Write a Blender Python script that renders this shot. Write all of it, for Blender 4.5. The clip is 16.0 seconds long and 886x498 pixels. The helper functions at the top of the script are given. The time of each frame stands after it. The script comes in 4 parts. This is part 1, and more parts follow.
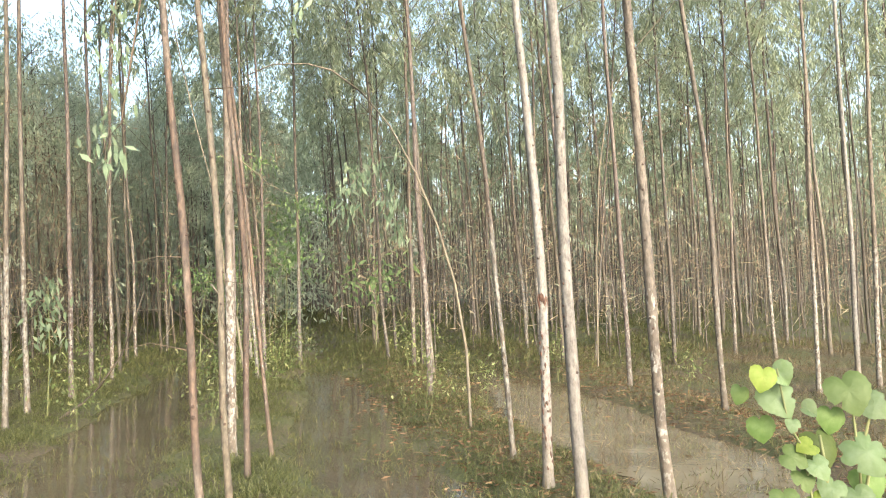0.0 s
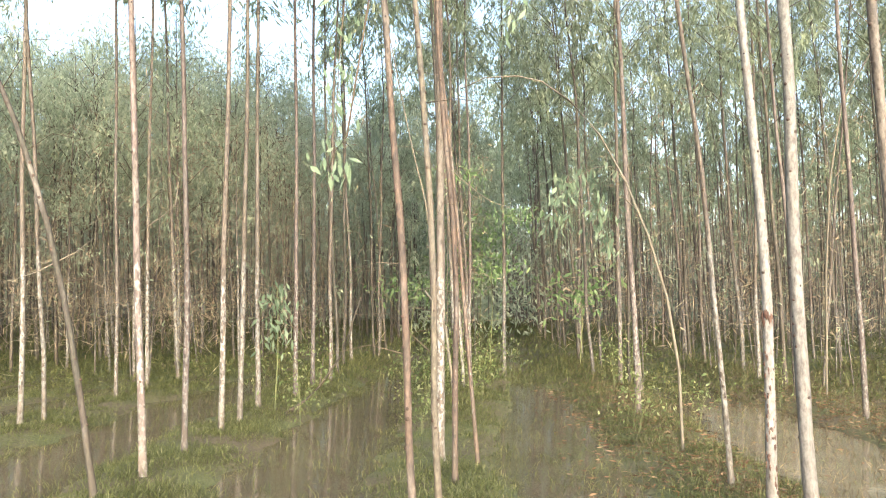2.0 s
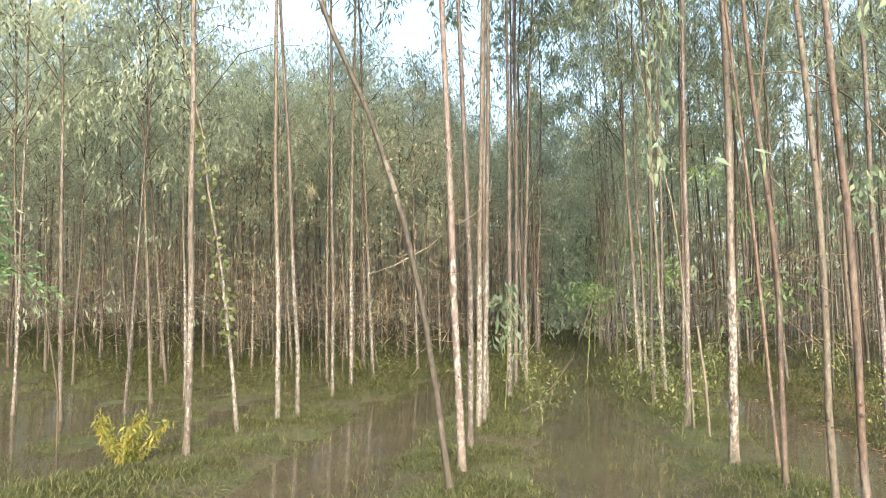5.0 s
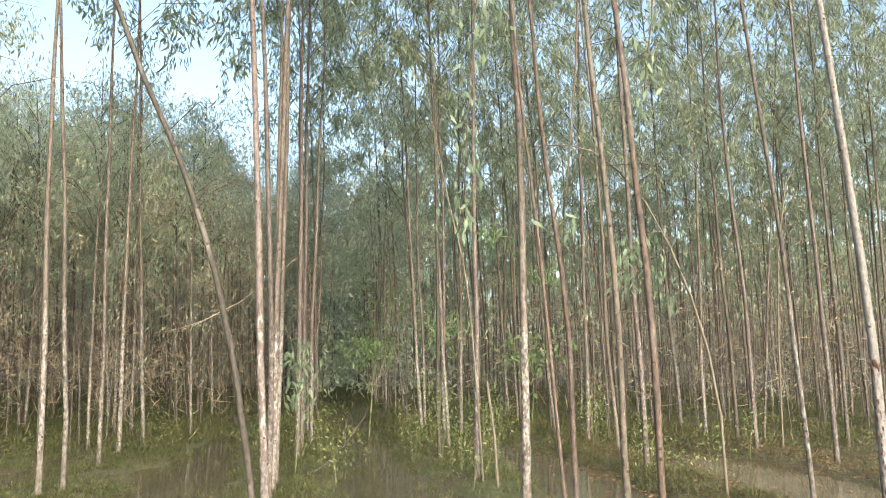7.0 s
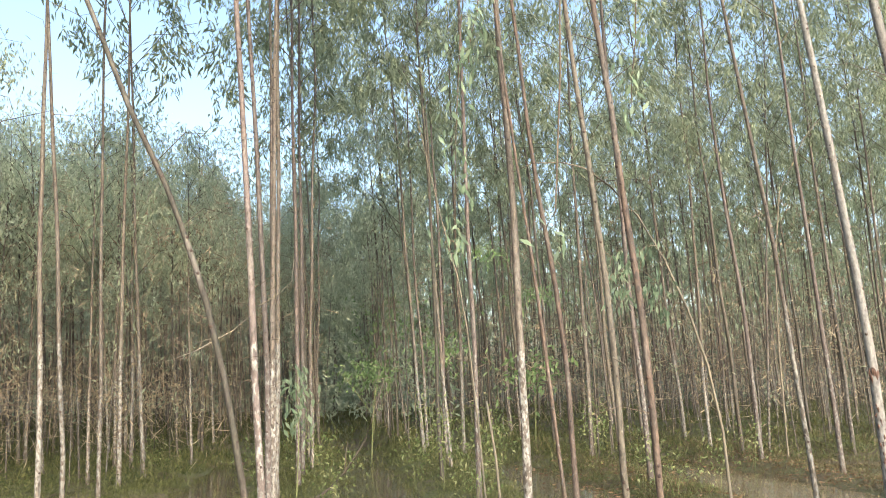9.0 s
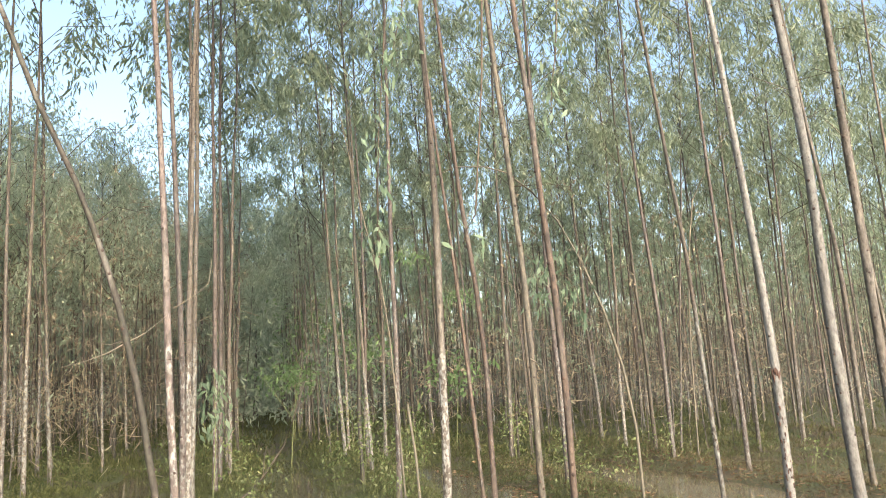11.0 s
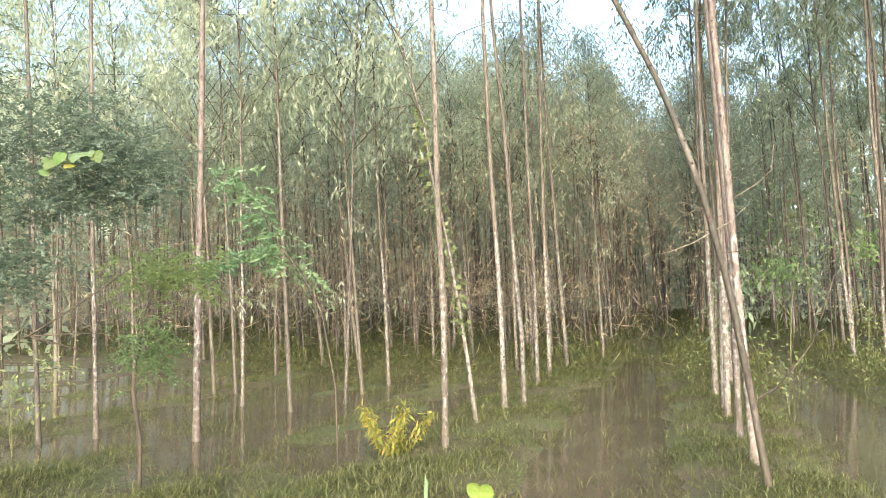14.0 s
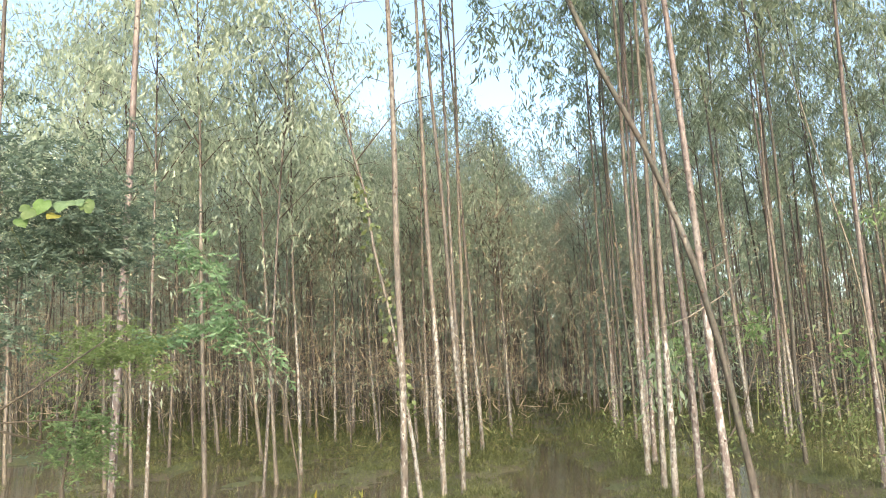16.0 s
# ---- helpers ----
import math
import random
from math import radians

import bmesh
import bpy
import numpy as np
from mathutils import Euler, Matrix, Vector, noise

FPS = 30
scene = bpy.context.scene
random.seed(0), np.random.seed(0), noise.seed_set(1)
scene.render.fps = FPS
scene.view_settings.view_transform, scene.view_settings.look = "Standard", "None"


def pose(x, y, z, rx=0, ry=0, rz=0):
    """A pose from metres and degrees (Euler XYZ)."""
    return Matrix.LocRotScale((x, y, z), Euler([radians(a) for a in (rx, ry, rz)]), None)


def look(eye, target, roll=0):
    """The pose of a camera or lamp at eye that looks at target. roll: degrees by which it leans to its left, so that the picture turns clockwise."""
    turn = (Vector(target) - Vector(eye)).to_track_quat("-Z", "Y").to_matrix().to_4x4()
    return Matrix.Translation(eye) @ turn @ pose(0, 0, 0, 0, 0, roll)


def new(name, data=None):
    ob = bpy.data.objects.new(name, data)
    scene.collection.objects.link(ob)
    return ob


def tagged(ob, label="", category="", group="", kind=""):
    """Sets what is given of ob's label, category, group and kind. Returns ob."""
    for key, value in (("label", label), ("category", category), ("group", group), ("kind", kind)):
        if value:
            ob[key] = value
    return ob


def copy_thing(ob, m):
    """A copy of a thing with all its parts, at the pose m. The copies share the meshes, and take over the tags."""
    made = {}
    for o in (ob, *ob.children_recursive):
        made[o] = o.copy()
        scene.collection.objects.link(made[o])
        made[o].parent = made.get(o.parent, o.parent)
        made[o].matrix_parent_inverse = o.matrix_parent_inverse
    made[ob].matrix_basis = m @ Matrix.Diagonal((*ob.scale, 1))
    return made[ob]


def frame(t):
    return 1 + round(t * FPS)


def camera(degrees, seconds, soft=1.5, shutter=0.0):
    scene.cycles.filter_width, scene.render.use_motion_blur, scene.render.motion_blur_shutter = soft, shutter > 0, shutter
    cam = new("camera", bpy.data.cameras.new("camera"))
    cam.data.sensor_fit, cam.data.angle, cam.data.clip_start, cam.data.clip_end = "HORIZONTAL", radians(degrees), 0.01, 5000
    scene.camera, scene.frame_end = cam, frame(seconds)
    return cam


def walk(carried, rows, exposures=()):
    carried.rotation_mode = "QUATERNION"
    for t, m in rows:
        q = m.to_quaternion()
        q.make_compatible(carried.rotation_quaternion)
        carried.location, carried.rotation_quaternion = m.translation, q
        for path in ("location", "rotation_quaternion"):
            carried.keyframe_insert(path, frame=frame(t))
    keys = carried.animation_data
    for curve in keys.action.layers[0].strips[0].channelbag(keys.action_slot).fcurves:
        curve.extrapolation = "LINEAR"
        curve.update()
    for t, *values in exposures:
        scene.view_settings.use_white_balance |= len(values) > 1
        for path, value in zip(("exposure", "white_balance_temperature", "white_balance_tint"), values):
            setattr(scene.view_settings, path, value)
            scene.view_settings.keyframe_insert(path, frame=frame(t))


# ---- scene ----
cam = camera(58.3, 16.0, soft=1.0)
PATH = [
    (0, (0.847, -0.338, 1.620), (1.267, 1.616, 1.700), -0.9),
    (0.5, (0.765, -0.392, 1.618), (1.281, 1.537, 1.719), -0.8),
    (1, (0.782, -0.390, 1.623), (1.310, 1.535, 1.748), -1.1),
    (1.5, (0.830, -0.333, 1.604), (1.133, 1.638, 1.764), -0.3),
    (2, (0.801, -0.290, 1.598), (0.716, 1.704, 1.713), 0.6),
    (2.5, (0.691, -0.249, 1.575), (0.477, 1.739, 1.644), 0.8),
    (3, (0.418, -0.373, 1.568), (0.117, 1.602, 1.651), 1.3),
    (3.2, (0.341, -0.366, 1.582), (-0.040, 1.593, 1.668), 1.6),
    (5.3, (-1.378, -0.426, 1.453), (-1.587, 1.557, 1.599), 0.8),
    (5.5, (-1.447, -0.404, 1.449), (-1.549, 1.587, 1.605), 0.6),
    (6, (-1.600, -0.410, 1.455), (-1.381, 1.567, 1.660), 0.5),
    (6.5, (-1.619, -0.436, 1.449), (-1.272, 1.518, 1.697), 0.8),
    (7, (-1.587, -0.401, 1.454), (-1.279, 1.554, 1.739), 0.5),
    (7.5, (-1.554, -0.386, 1.454), (-1.329, 1.577, 1.766), -0.5),
    (8, (-1.523, -0.375, 1.457), (-1.262, 1.581, 1.780), -1.0),
    (8.5, (-1.526, -0.373, 1.465), (-1.223, 1.576, 1.796), -1.4),
    (9, (-1.523, -0.396, 1.470), (-1.215, 1.551, 1.804), -1.4),
    (9.5, (-1.508, -0.450, 1.455), (-1.137, 1.485, 1.800), -1.0),
    (9.7, (-1.502, -0.438, 1.460), (-1.082, 1.487, 1.807), -1.0),
    (11.8, (-1.499, -0.396, 1.461), (-1.001, 1.513, 1.786), -1.8),
    (12, (-1.509, -0.375, 1.475), (-1.088, 1.556, 1.780), -1.7),
    (12.5, (-1.544, -0.278, 1.462), (-1.368, 1.701, 1.692), -1.4),
    (13, (-1.595, -0.245, 1.435), (-1.629, 1.752, 1.549), -1.3),
    (13.5, (-1.976, -0.342, 1.417), (-2.197, 1.644, 1.513), -0.1),
    (14, (-2.485, -0.303, 1.434), (-3.045, 1.614, 1.535), -0.5),
    (14.5, (-2.862, -0.244, 1.385), (-3.591, 1.614, 1.505), -1.0),
    (15, (-2.929, -0.148, 1.419), (-3.446, 1.774, 1.609), -0.0),
    (15.5, (-3.168, -0.190, 1.405), (-3.442, 1.773, 1.671), 0.4),
    (16, (-3.384, -0.094, 1.412), (-3.603, 1.871, 1.712), -0.8),
]
walk(cam, [(t, look(eye, target, roll)) for t, eye, target, roll in PATH], [(0.0, 1.86, 6750, 9), (3.0, 2.03, 6700, 9), (5.5, 1.71, 6750, 9), (7.5, 1.56, 6550, 9), (9.5, 1.54, 6500, 9), (12.0, 1.58, 6650, 9), (12.9, 1.53, 6650, 9), (13.5, 2.01, 6600, 8), (14.5, 1.81, 6550, 8), (16.0, 1.71, 6500, 8)])

# ---- light: bright overcast sky ----
SUN_EL, SUN_AZ = radians(18), radians(165)
world = bpy.data.worlds.new("sky")
scene.world = world
world.use_nodes = True
wn = world.node_tree
wn.nodes.clear()
sky = wn.nodes.new("ShaderNodeTexSky")
sky.sky_type = "NISHITA"
sky.sun_disc = False
sky.sun_elevation, sky.sun_rotation = SUN_EL, SUN_AZ
sky.air_density, sky.dust_density, sky.ozone_density = 1.0, 4.0, 1.0
bg = wn.nodes.new("ShaderNodeBackground")
bg.inputs["Strength"].default_value = 0.15
wo = wn.nodes.new("ShaderNodeOutputWorld")
veil = wn.nodes.new("ShaderNodeHueSaturation")  # thin even cloud takes the blue out of the sky
veil.inputs["Saturation"].default_value = 1.0
veil.inputs["Value"].default_value = 1.1
wn.links.new(sky.outputs[0], veil.inputs["Color"])
wn.links.new(veil.outputs[0], bg.inputs["Color"])
wn.links.new(bg.outputs[0], wo.inputs["Surface"])
sun = new("sun", bpy.data.lights.new("sun", "SUN"))
sun.data.energy, sun.data.angle, sun.data.color = 3.3, radians(80), (0.99, 0.985, 0.97)
sun_dir = Vector((math.sin(SUN_AZ) * math.cos(SUN_EL), math.cos(SUN_AZ) * math.cos(SUN_EL), math.sin(SUN_EL)))
sun.matrix_world = look(sun_dir * 50, (0, 0, 0))


# ---- materials ----
def material(name):
    m = bpy.data.materials.new(name)
    m.use_nodes = True
    n = m.node_tree.nodes
    return m, n, m.node_tree.links, n["Principled BSDF"]


def ramp(n, stops):
    r = n.new("ShaderNodeValToRGB")
    el = r.color_ramp.elements
    while len(el) < len(stops):
        el.new(0.5)
    for e, (p, c) in zip(el, stops):
        e.position = p
        e.color = (*c, 1)
    return r


def mix(n, l, a, b, fac):
    m = n.new("ShaderNodeMix")
    m.data_type = "RGBA"
    for sock, v in ((m.inputs["A"], a), (m.inputs["B"], b), (m.inputs["Factor"], fac)):
        if isinstance(v, bpy.types.NodeSocket):
            l.new(v, sock)
        elif isinstance(v, tuple):
            sock.default_value = (*v, 1)
        else:
            sock.default_value = v
    return m.outputs["Result"]


def tex(n, l, kind, scale, coord, detail=4.0, stretch=None):
    t = n.new(kind)
    t.inputs["Scale"].default_value = scale
    if "Detail" in t.inputs:
        t.inputs["Detail"].default_value = detail
    if stretch:
        mp = n.new("ShaderNodeMapping")
        mp.inputs["Scale"].default_value = stretch
        l.new(coord, mp.inputs["Vector"])
        coord = mp.outputs[0]
    l.new(coord, t.inputs["Vector"])
    return t


def bark_material(name, upper_a, upper_b, white, white_top, white_amount, red=0.0):
    """Smooth peeling gum bark: tan or pink above, chalk-white lichen patches below, dark specks."""
    m, n, l, p = material(name)
    tc = n.new("ShaderNodeTexCoord")
    oi = n.new("ShaderNodeObjectInfo")
    off = n.new("ShaderNodeVectorMath")
    off.operation = "ADD"
    l.new(tc.outputs["Object"], off.inputs[0])
    sc = n.new("ShaderNodeVectorMath")
    sc.operation = "SCALE"
    sc.inputs["Scale"].default_value = 37.0
    comb = n.new("ShaderNodeCombineXYZ")
    l.new(oi.outputs["Random"], comb.inputs[0])
    l.new(oi.outputs["Random"], comb.inputs[1])
    l.new(comb.outputs[0], sc.inputs[0])
    l.new(sc.outputs[0], off.inputs[1])
    co = off.outputs[0]
    streak = tex(n, l, "ShaderNodeTexNoise", 9.0, co, 5.0, (1.0, 1.0, 0.12))
    base = ramp(n, ((0.3, upper_a), (0.7, upper_b)))
    l.new(streak.outputs["Fac"], base.inputs[0])
    col = mix(n, l, base.outputs[0], (0.30, 0.12, 0.065), 0.0)
    # reddish peeling strips
    peel = tex(n, l, "ShaderNodeTexNoise", 3.0, co, 3.0, (2.0, 2.0, 0.25))
    pr = ramp(n, ((0.52, (0, 0, 0)), (0.62, (1, 1, 1))))
    l.new(peel.outputs["Fac"], pr.inputs[0])
    pm = n.new("ShaderNodeMath")
    pm.operation = "MULTIPLY"
    l.new(pr.outputs[0], pm.inputs[0])
    pm.inputs[1].default_value = 0.35 + red
    col = mix(n, l, col, (0.125, 0.078, 0.056), pm.outputs[0])
    # pale grey patches where the bark has freshly peeled
    fresh = tex(n, l, "ShaderNodeTexNoise", 5.0, co, 6.0, (1.6, 1.6, 0.3))
    fr_ = ramp(n, ((0.5, (0, 0, 0)), (0.64, (0.55, 0.55, 0.55))))
    l.new(fresh.outputs["Fac"], fr_.inputs[0])
    col = mix(n, l, col, (0.26, 0.23, 0.19), fr_.outputs[0])
    # lichen and mud-washed patches on the lower bole
    sep = n.new("ShaderNodeSeparateXYZ")
    l.new(tc.outputs["Object"], sep.inputs[0])
    patch = tex(n, l, "ShaderNodeTexNoise", 34.0, co, 7.0, (1.0, 1.0, 0.6))
    hz = n.new("ShaderNodeMapRange")
    hz.inputs["From Min"].default_value = white_top
    hz.inputs["From Max"].default_value = white_top + 0.35
    hz.inputs["To Min"].default_value = white_amount
    hz.inputs["To Max"].default_value = -0.35
    l.new(sep.outputs["Z"], hz.inputs["Value"])
    add = n.new("ShaderNodeMath")
    add.operation = "ADD"
    l.new(patch.outputs["Fac"], add.inputs[0])
    l.new(hz.outputs[0], add.inputs[1])
    wr = ramp(n, ((0.50, (0, 0, 0)), (0.56, (0.9, 0.9, 0.9))))
    l.new(add.outputs[0], wr.inputs[0])
    col = mix(n, l, col, white, wr.outputs[0])
    # torn grey-brown plates of old bark
    plate = tex(n, l, "ShaderNodeTexNoise", 16.0, co, 8.0, (1.5, 1.5, 0.38))
    plr = ramp(n, ((0.51, (0, 0, 0)), (0.55, (0.75, 0.75, 0.75))))
    l.new(plate.outputs["Fac"], plr.inputs[0])
    pla = n.new("ShaderNodeMath")
    pla.operation = "MULTIPLY"
    l.new(plr.outputs[0], pla.inputs[0])
    pla.inputs[1].default_value = max(0.12, 0.5 + 2.5 * red)
    col = mix(n, l, col, (0.075, 0.052, 0.038), pla.outputs[0])
    # mottled grain over the whole bole
    mott = tex(n, l, "ShaderNodeTexNoise", 42.0, co, 9.0, (1.0, 1.0, 0.42))
    mott.inputs["Roughness"].default_value = 0.72
    mr_ = ramp(n, ((0.36, (0.50, 0.47, 0.45)), (0.50, (0.95, 0.95, 0.95)), (0.64, (1.32, 1.33, 1.36))))
    l.new(mott.outputs["Fac"], mr_.inputs[0])
    mmul = n.new("ShaderNodeMix")
    mmul.data_type, mmul.blend_type = "RGBA", "MULTIPLY"
    mmul.inputs["Factor"].default_value = 1.0
    l.new(col, mmul.inputs["A"])
    l.new(mr_.outputs[0], mmul.inputs["B"])
    col = mmul.outputs["Result"]
    # dark branch knots, and fine brown flecks
    for scale, stretch, lo, hi, dark, amount in ((9.0, 0.9, 0.055, 0.068, (0.02, 0.014, 0.011), 1.0), (17.0, 0.5, 0.17, 0.23, (0.05, 0.034, 0.025), 0.25 if red < 0 else 0.75)):
        vor = tex(n, l, "ShaderNodeTexVoronoi", scale, co, 0.0, (1.0, 1.0, stretch))
        vr = ramp(n, ((lo, (amount, amount, amount)), (hi, (0, 0, 0))))
        l.new(vor.outputs["Distance"], vr.inputs[0])
        col = mix(n, l, col, dark, vr.outputs[0])
    # brown mud line just over the ground
    mud = n.new("ShaderNodeMapRange")
    mud.inputs["From Min"].default_value = 0.15
    mud.inputs["From Max"].default_value = 0.55
    mud.inputs["To Min"].default_value = 0.8
    mud.inputs["To Max"].default_value = 0.0
    l.new(sep.outputs["Z"], mud.inputs["Value"])
    mm = n.new("ShaderNodeMath")
    mm.operation = "MULTIPLY"
    l.new(mud.outputs[0], mm.inputs[0])
    l.new(streak.outputs["Fac"], mm.inputs[1])
    col = mix(n, l, col, (0.13, 0.095, 0.055), mm.outputs[0])
    hue = n.new("ShaderNodeHueSaturation")
    vmap = n.new("ShaderNodeMapRange")
    vmap.inputs["To Min"].default_value = 0.43
    vmap.inputs["To Max"].default_value = 0.72
    l.new(oi.outputs["Random"], vmap.inputs["Value"])
    hue.inputs["Saturation"].default_value = 0.78
    l.new(vmap.outputs[0], hue.inputs["Value"])
    l.new(col, hue.inputs["Color"])
    l.new(hue.outputs[0], p.inputs["Base Color"])
    p.inputs["Roughness"].default_value = 0.75
    bump = n.new("ShaderNodeBump")
    bump.inputs["Strength"].default_value = 0.9
    bump.inputs["Distance"].default_value = 0.01
    l.new(patch.outputs["Fac"], bump.inputs["Height"])
    l.new(bump.outputs[0], p.inputs["Normal"])
    return m


CHALK = (0.345, 0.335, 0.295)
BARK = {
    "tan": bark_material("tan_bark", (0.125, 0.098, 0.072), (0.20, 0.163, 0.124), CHALK, 1.5, -0.03),
    "pink": bark_material("pink_bark", (0.135, 0.094, 0.080), (0.215, 0.162, 0.142), CHALK, 1.7, -0.01),
    "white": bark_material("white_bark", (0.225, 0.212, 0.19), (0.31, 0.296, 0.27), (0.26, 0.225, 0.165), 0.8, -0.12, -0.15),
    "red": bark_material("red_bark", (0.12, 0.065, 0.037), (0.185, 0.112, 0.07), CHALK, 1.2, -0.13, 0.12),
    "olive": bark_material("olive_bark", (0.115, 0.095, 0.06), (0.17, 0.14, 0.094), (0.30, 0.29, 0.22), 1.2, -0.12),
    "brown": bark_material("brown_bark", (0.13, 0.10, 0.075), (0.19, 0.15, 0.115), CHALK, 1.6, 0.0),
    "bare": bark_material("bare_bark", (0.068, 0.060, 0.038), (0.105, 0.092, 0.058), CHALK, 0.2, -0.3),
    "whitebase": bark_material("white_based_bark", (0.135, 0.10, 0.07), (0.205, 0.162, 0.118), (0.42, 0.405, 0.36), 1.72, 0.05),
    "chalky": bark_material("chalky_bark", (0.14, 0.108, 0.075), (0.21, 0.17, 0.12), CHALK, 1.9, 0.05),
}


def leaf_material(name, a, b, c, trans=0.35, veined=False):
    m, n, l, p = material(name)
    g = n.new("ShaderNodeNewGeometry")
    oi = n.new("ShaderNodeObjectInfo")
    r = ramp(n, ((0.0, a), (0.55, b), (1.0, c)))
    l.new(g.outputs["Random Per Island"], r.inputs[0])
    h = n.new("ShaderNodeHueSaturation")
    mr = n.new("ShaderNodeMapRange")
    mr.inputs["To Min"].default_value = 0.8
    mr.inputs["To Max"].default_value = 1.2
    l.new(oi.outputs["Random"], mr.inputs["Value"])
    l.new(mr.outputs[0], h.inputs["Value"])
    l.new(r.outputs[0], h.inputs["Color"])
    if veined:  # blotched blade with a puckered surface
        tc = n.new("ShaderNodeTexCoord")
        blot = tex(n, l, "ShaderNodeTexNoise", 4.0, tc.outputs["Object"], 6.0)
        pores = tex(n, l, "ShaderNodeTexVoronoi", 9.0, tc.outputs["Object"], 0.0)
        br = ramp(n, ((0.35, (0.82, 0.87, 0.72)), (0.65, (1.08, 1.05, 1.1))))
        l.new(blot.outputs["Fac"], br.inputs[0])
        mul = n.new("ShaderNodeMix")
        mul.data_type, mul.blend_type = "RGBA", "MULTIPLY"
        mul.inputs["Factor"].default_value = 1.0
        l.new(r.outputs[0], mul.inputs["A"])
        l.new(br.outputs[0], mul.inputs["B"])
        l.new(mul.outputs["Result"], h.inputs["Color"])
        bp = n.new("ShaderNodeBump")
        bp.inputs["Strength"].default_value = 0.12
        bp.inputs["Distance"].default_value = 0.004
        l.new(pores.outputs["Distance"], bp.inputs["Height"])
        l.new(bp.outputs[0], p.inputs["Normal"])
    l.new(h.outputs[0], p.inputs["Base Color"])
    p.inputs["Roughness"].default_value = 0.6
    p.inputs["Specular IOR Level"].default_value = 0.3
    tr = n.new("ShaderNodeBsdfTranslucent")
    l.new(h.outputs[0], tr.inputs["Color"])
    ms = n.new("ShaderNodeMixShader")
    ms.inputs[0].default_value = trans
    l.new(p.outputs[0], ms.inputs[1])
    l.new(tr.outputs[0], ms.inputs[2])
    l.new(ms.outputs[0], n["Material Output"].inputs["Surface"])
    return m


# Canopy leaf colours lifted past natural reflectance to imitate haze and brighten shaded crowns.
LEAF = leaf_material("hazed_gum_leaf", (0.17, 0.205, 0.13), (0.255, 0.30, 0.20), (0.375, 0.42, 0.30), 0.55)
LEAF_YOUNG = leaf_material("hazed_young_gum_leaf", (0.262, 0.312, 0.222), (0.35, 0.405, 0.295), (0.465, 0.515, 0.395), 0.57)
# Brush brown is paled to stand for haze and light between the trunks.
LEAF_DRY = leaf_material("hazed_dry_brush", (0.235, 0.185, 0.13), (0.315, 0.255, 0.18), (0.375, 0.34, 0.235), 0.45)
LEAF_FRESH = leaf_material("fresh_leaf", (0.10, 0.165, 0.065), (0.15, 0.225, 0.095), (0.215, 0.285, 0.14), 0.45)
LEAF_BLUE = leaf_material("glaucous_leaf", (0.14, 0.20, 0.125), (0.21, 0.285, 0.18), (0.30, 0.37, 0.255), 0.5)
LEAF_GREEN = leaf_material("mid_green_leaf", (0.065, 0.12, 0.03), (0.09, 0.15, 0.045), (0.115, 0.175, 0.06), 0.3, True)
LEAF_DARK = leaf_material("dark_leaf", (0.08, 0.12, 0.085), (0.125, 0.17, 0.12), (0.175, 0.225, 0.165), 0.45)
LEAF_YELLOW = leaf_material("yellow_leaf", (0.125, 0.15, 0.045), (0.195, 0.19, 0.042), (0.265, 0.215, 0.042), 0.4)
LEAF_LIME = leaf_material("lime_leaf", (0.085, 0.135, 0.04), (0.10, 0.15, 0.052), (0.12, 0.165, 0.07), 0.35, True)
LEAF_BRIGHT = leaf_material("bright_feather_leaf", (0.16, 0.225, 0.075), (0.225, 0.295, 0.11), (0.29, 0.35, 0.155), 0.5)
LEAF_FERN = leaf_material("feather_leaf", (0.13, 0.22, 0.105), (0.18, 0.28, 0.145), (0.235, 0.325, 0.19), 0.5)
GRASS = leaf_material("grass_blade", (0.045, 0.059, 0.020), (0.086, 0.097, 0.034), (0.162, 0.162, 0.070), 0.4)
GRASS_LUSH = leaf_material("lush_grass_blade", (0.059, 0.074, 0.025), (0.122, 0.133, 0.050), (0.234, 0.230, 0.117), 0.45)
STRAW = leaf_material("dry_straw", (0.045, 0.033, 0.017), (0.086, 0.068, 0.036), (0.17, 0.138, 0.08), 0.2)
LITTER = leaf_material("fallen_leaf", (0.075, 0.038, 0.02), (0.15, 0.085, 0.045), (0.24, 0.165, 0.10), 0.15)
WEED = leaf_material("weed_leaf", (0.09, 0.125, 0.045), (0.16, 0.20, 0.08), (0.26, 0.27, 0.14), 0.4)


def twig_material(name, a, b):
    m, n, l, p = material(name)
    tc = n.new("ShaderNodeTexCoord")
    t = tex(n, l, "ShaderNodeTexNoise", 14.0, tc.outputs["Object"], 4.0, (1, 1, 0.2))
    r = ramp(n, ((0.3, a), (0.7, b)))
    l.new(t.outputs["Fac"], r.inputs[0])
    l.new(r.outputs[0], p.inputs["Base Color"])
    p.inputs["Roughness"].default_value = 0.85
    return m


TWIG = twig_material("dead_twig", (0.06, 0.043, 0.03), (0.11, 0.082, 0.056))
PALE = twig_material("pale_stem", (0.095, 0.082, 0.06), (0.155, 0.135, 0.10))
STEM = twig_material("green_stem", (0.085, 0.10, 0.04), (0.15, 0.16, 0.07))
LIMB = twig_material("dark_limb", (0.032, 0.026, 0.018), (0.068, 0.055, 0.038))
SCAR = twig_material("red_brown_scar", (0.04, 0.02, 0.014), (0.09, 0.045, 0.03))
DARK = twig_material("dark_knot", (0.02, 0.014, 0.01), (0.06, 0.035, 0.025))


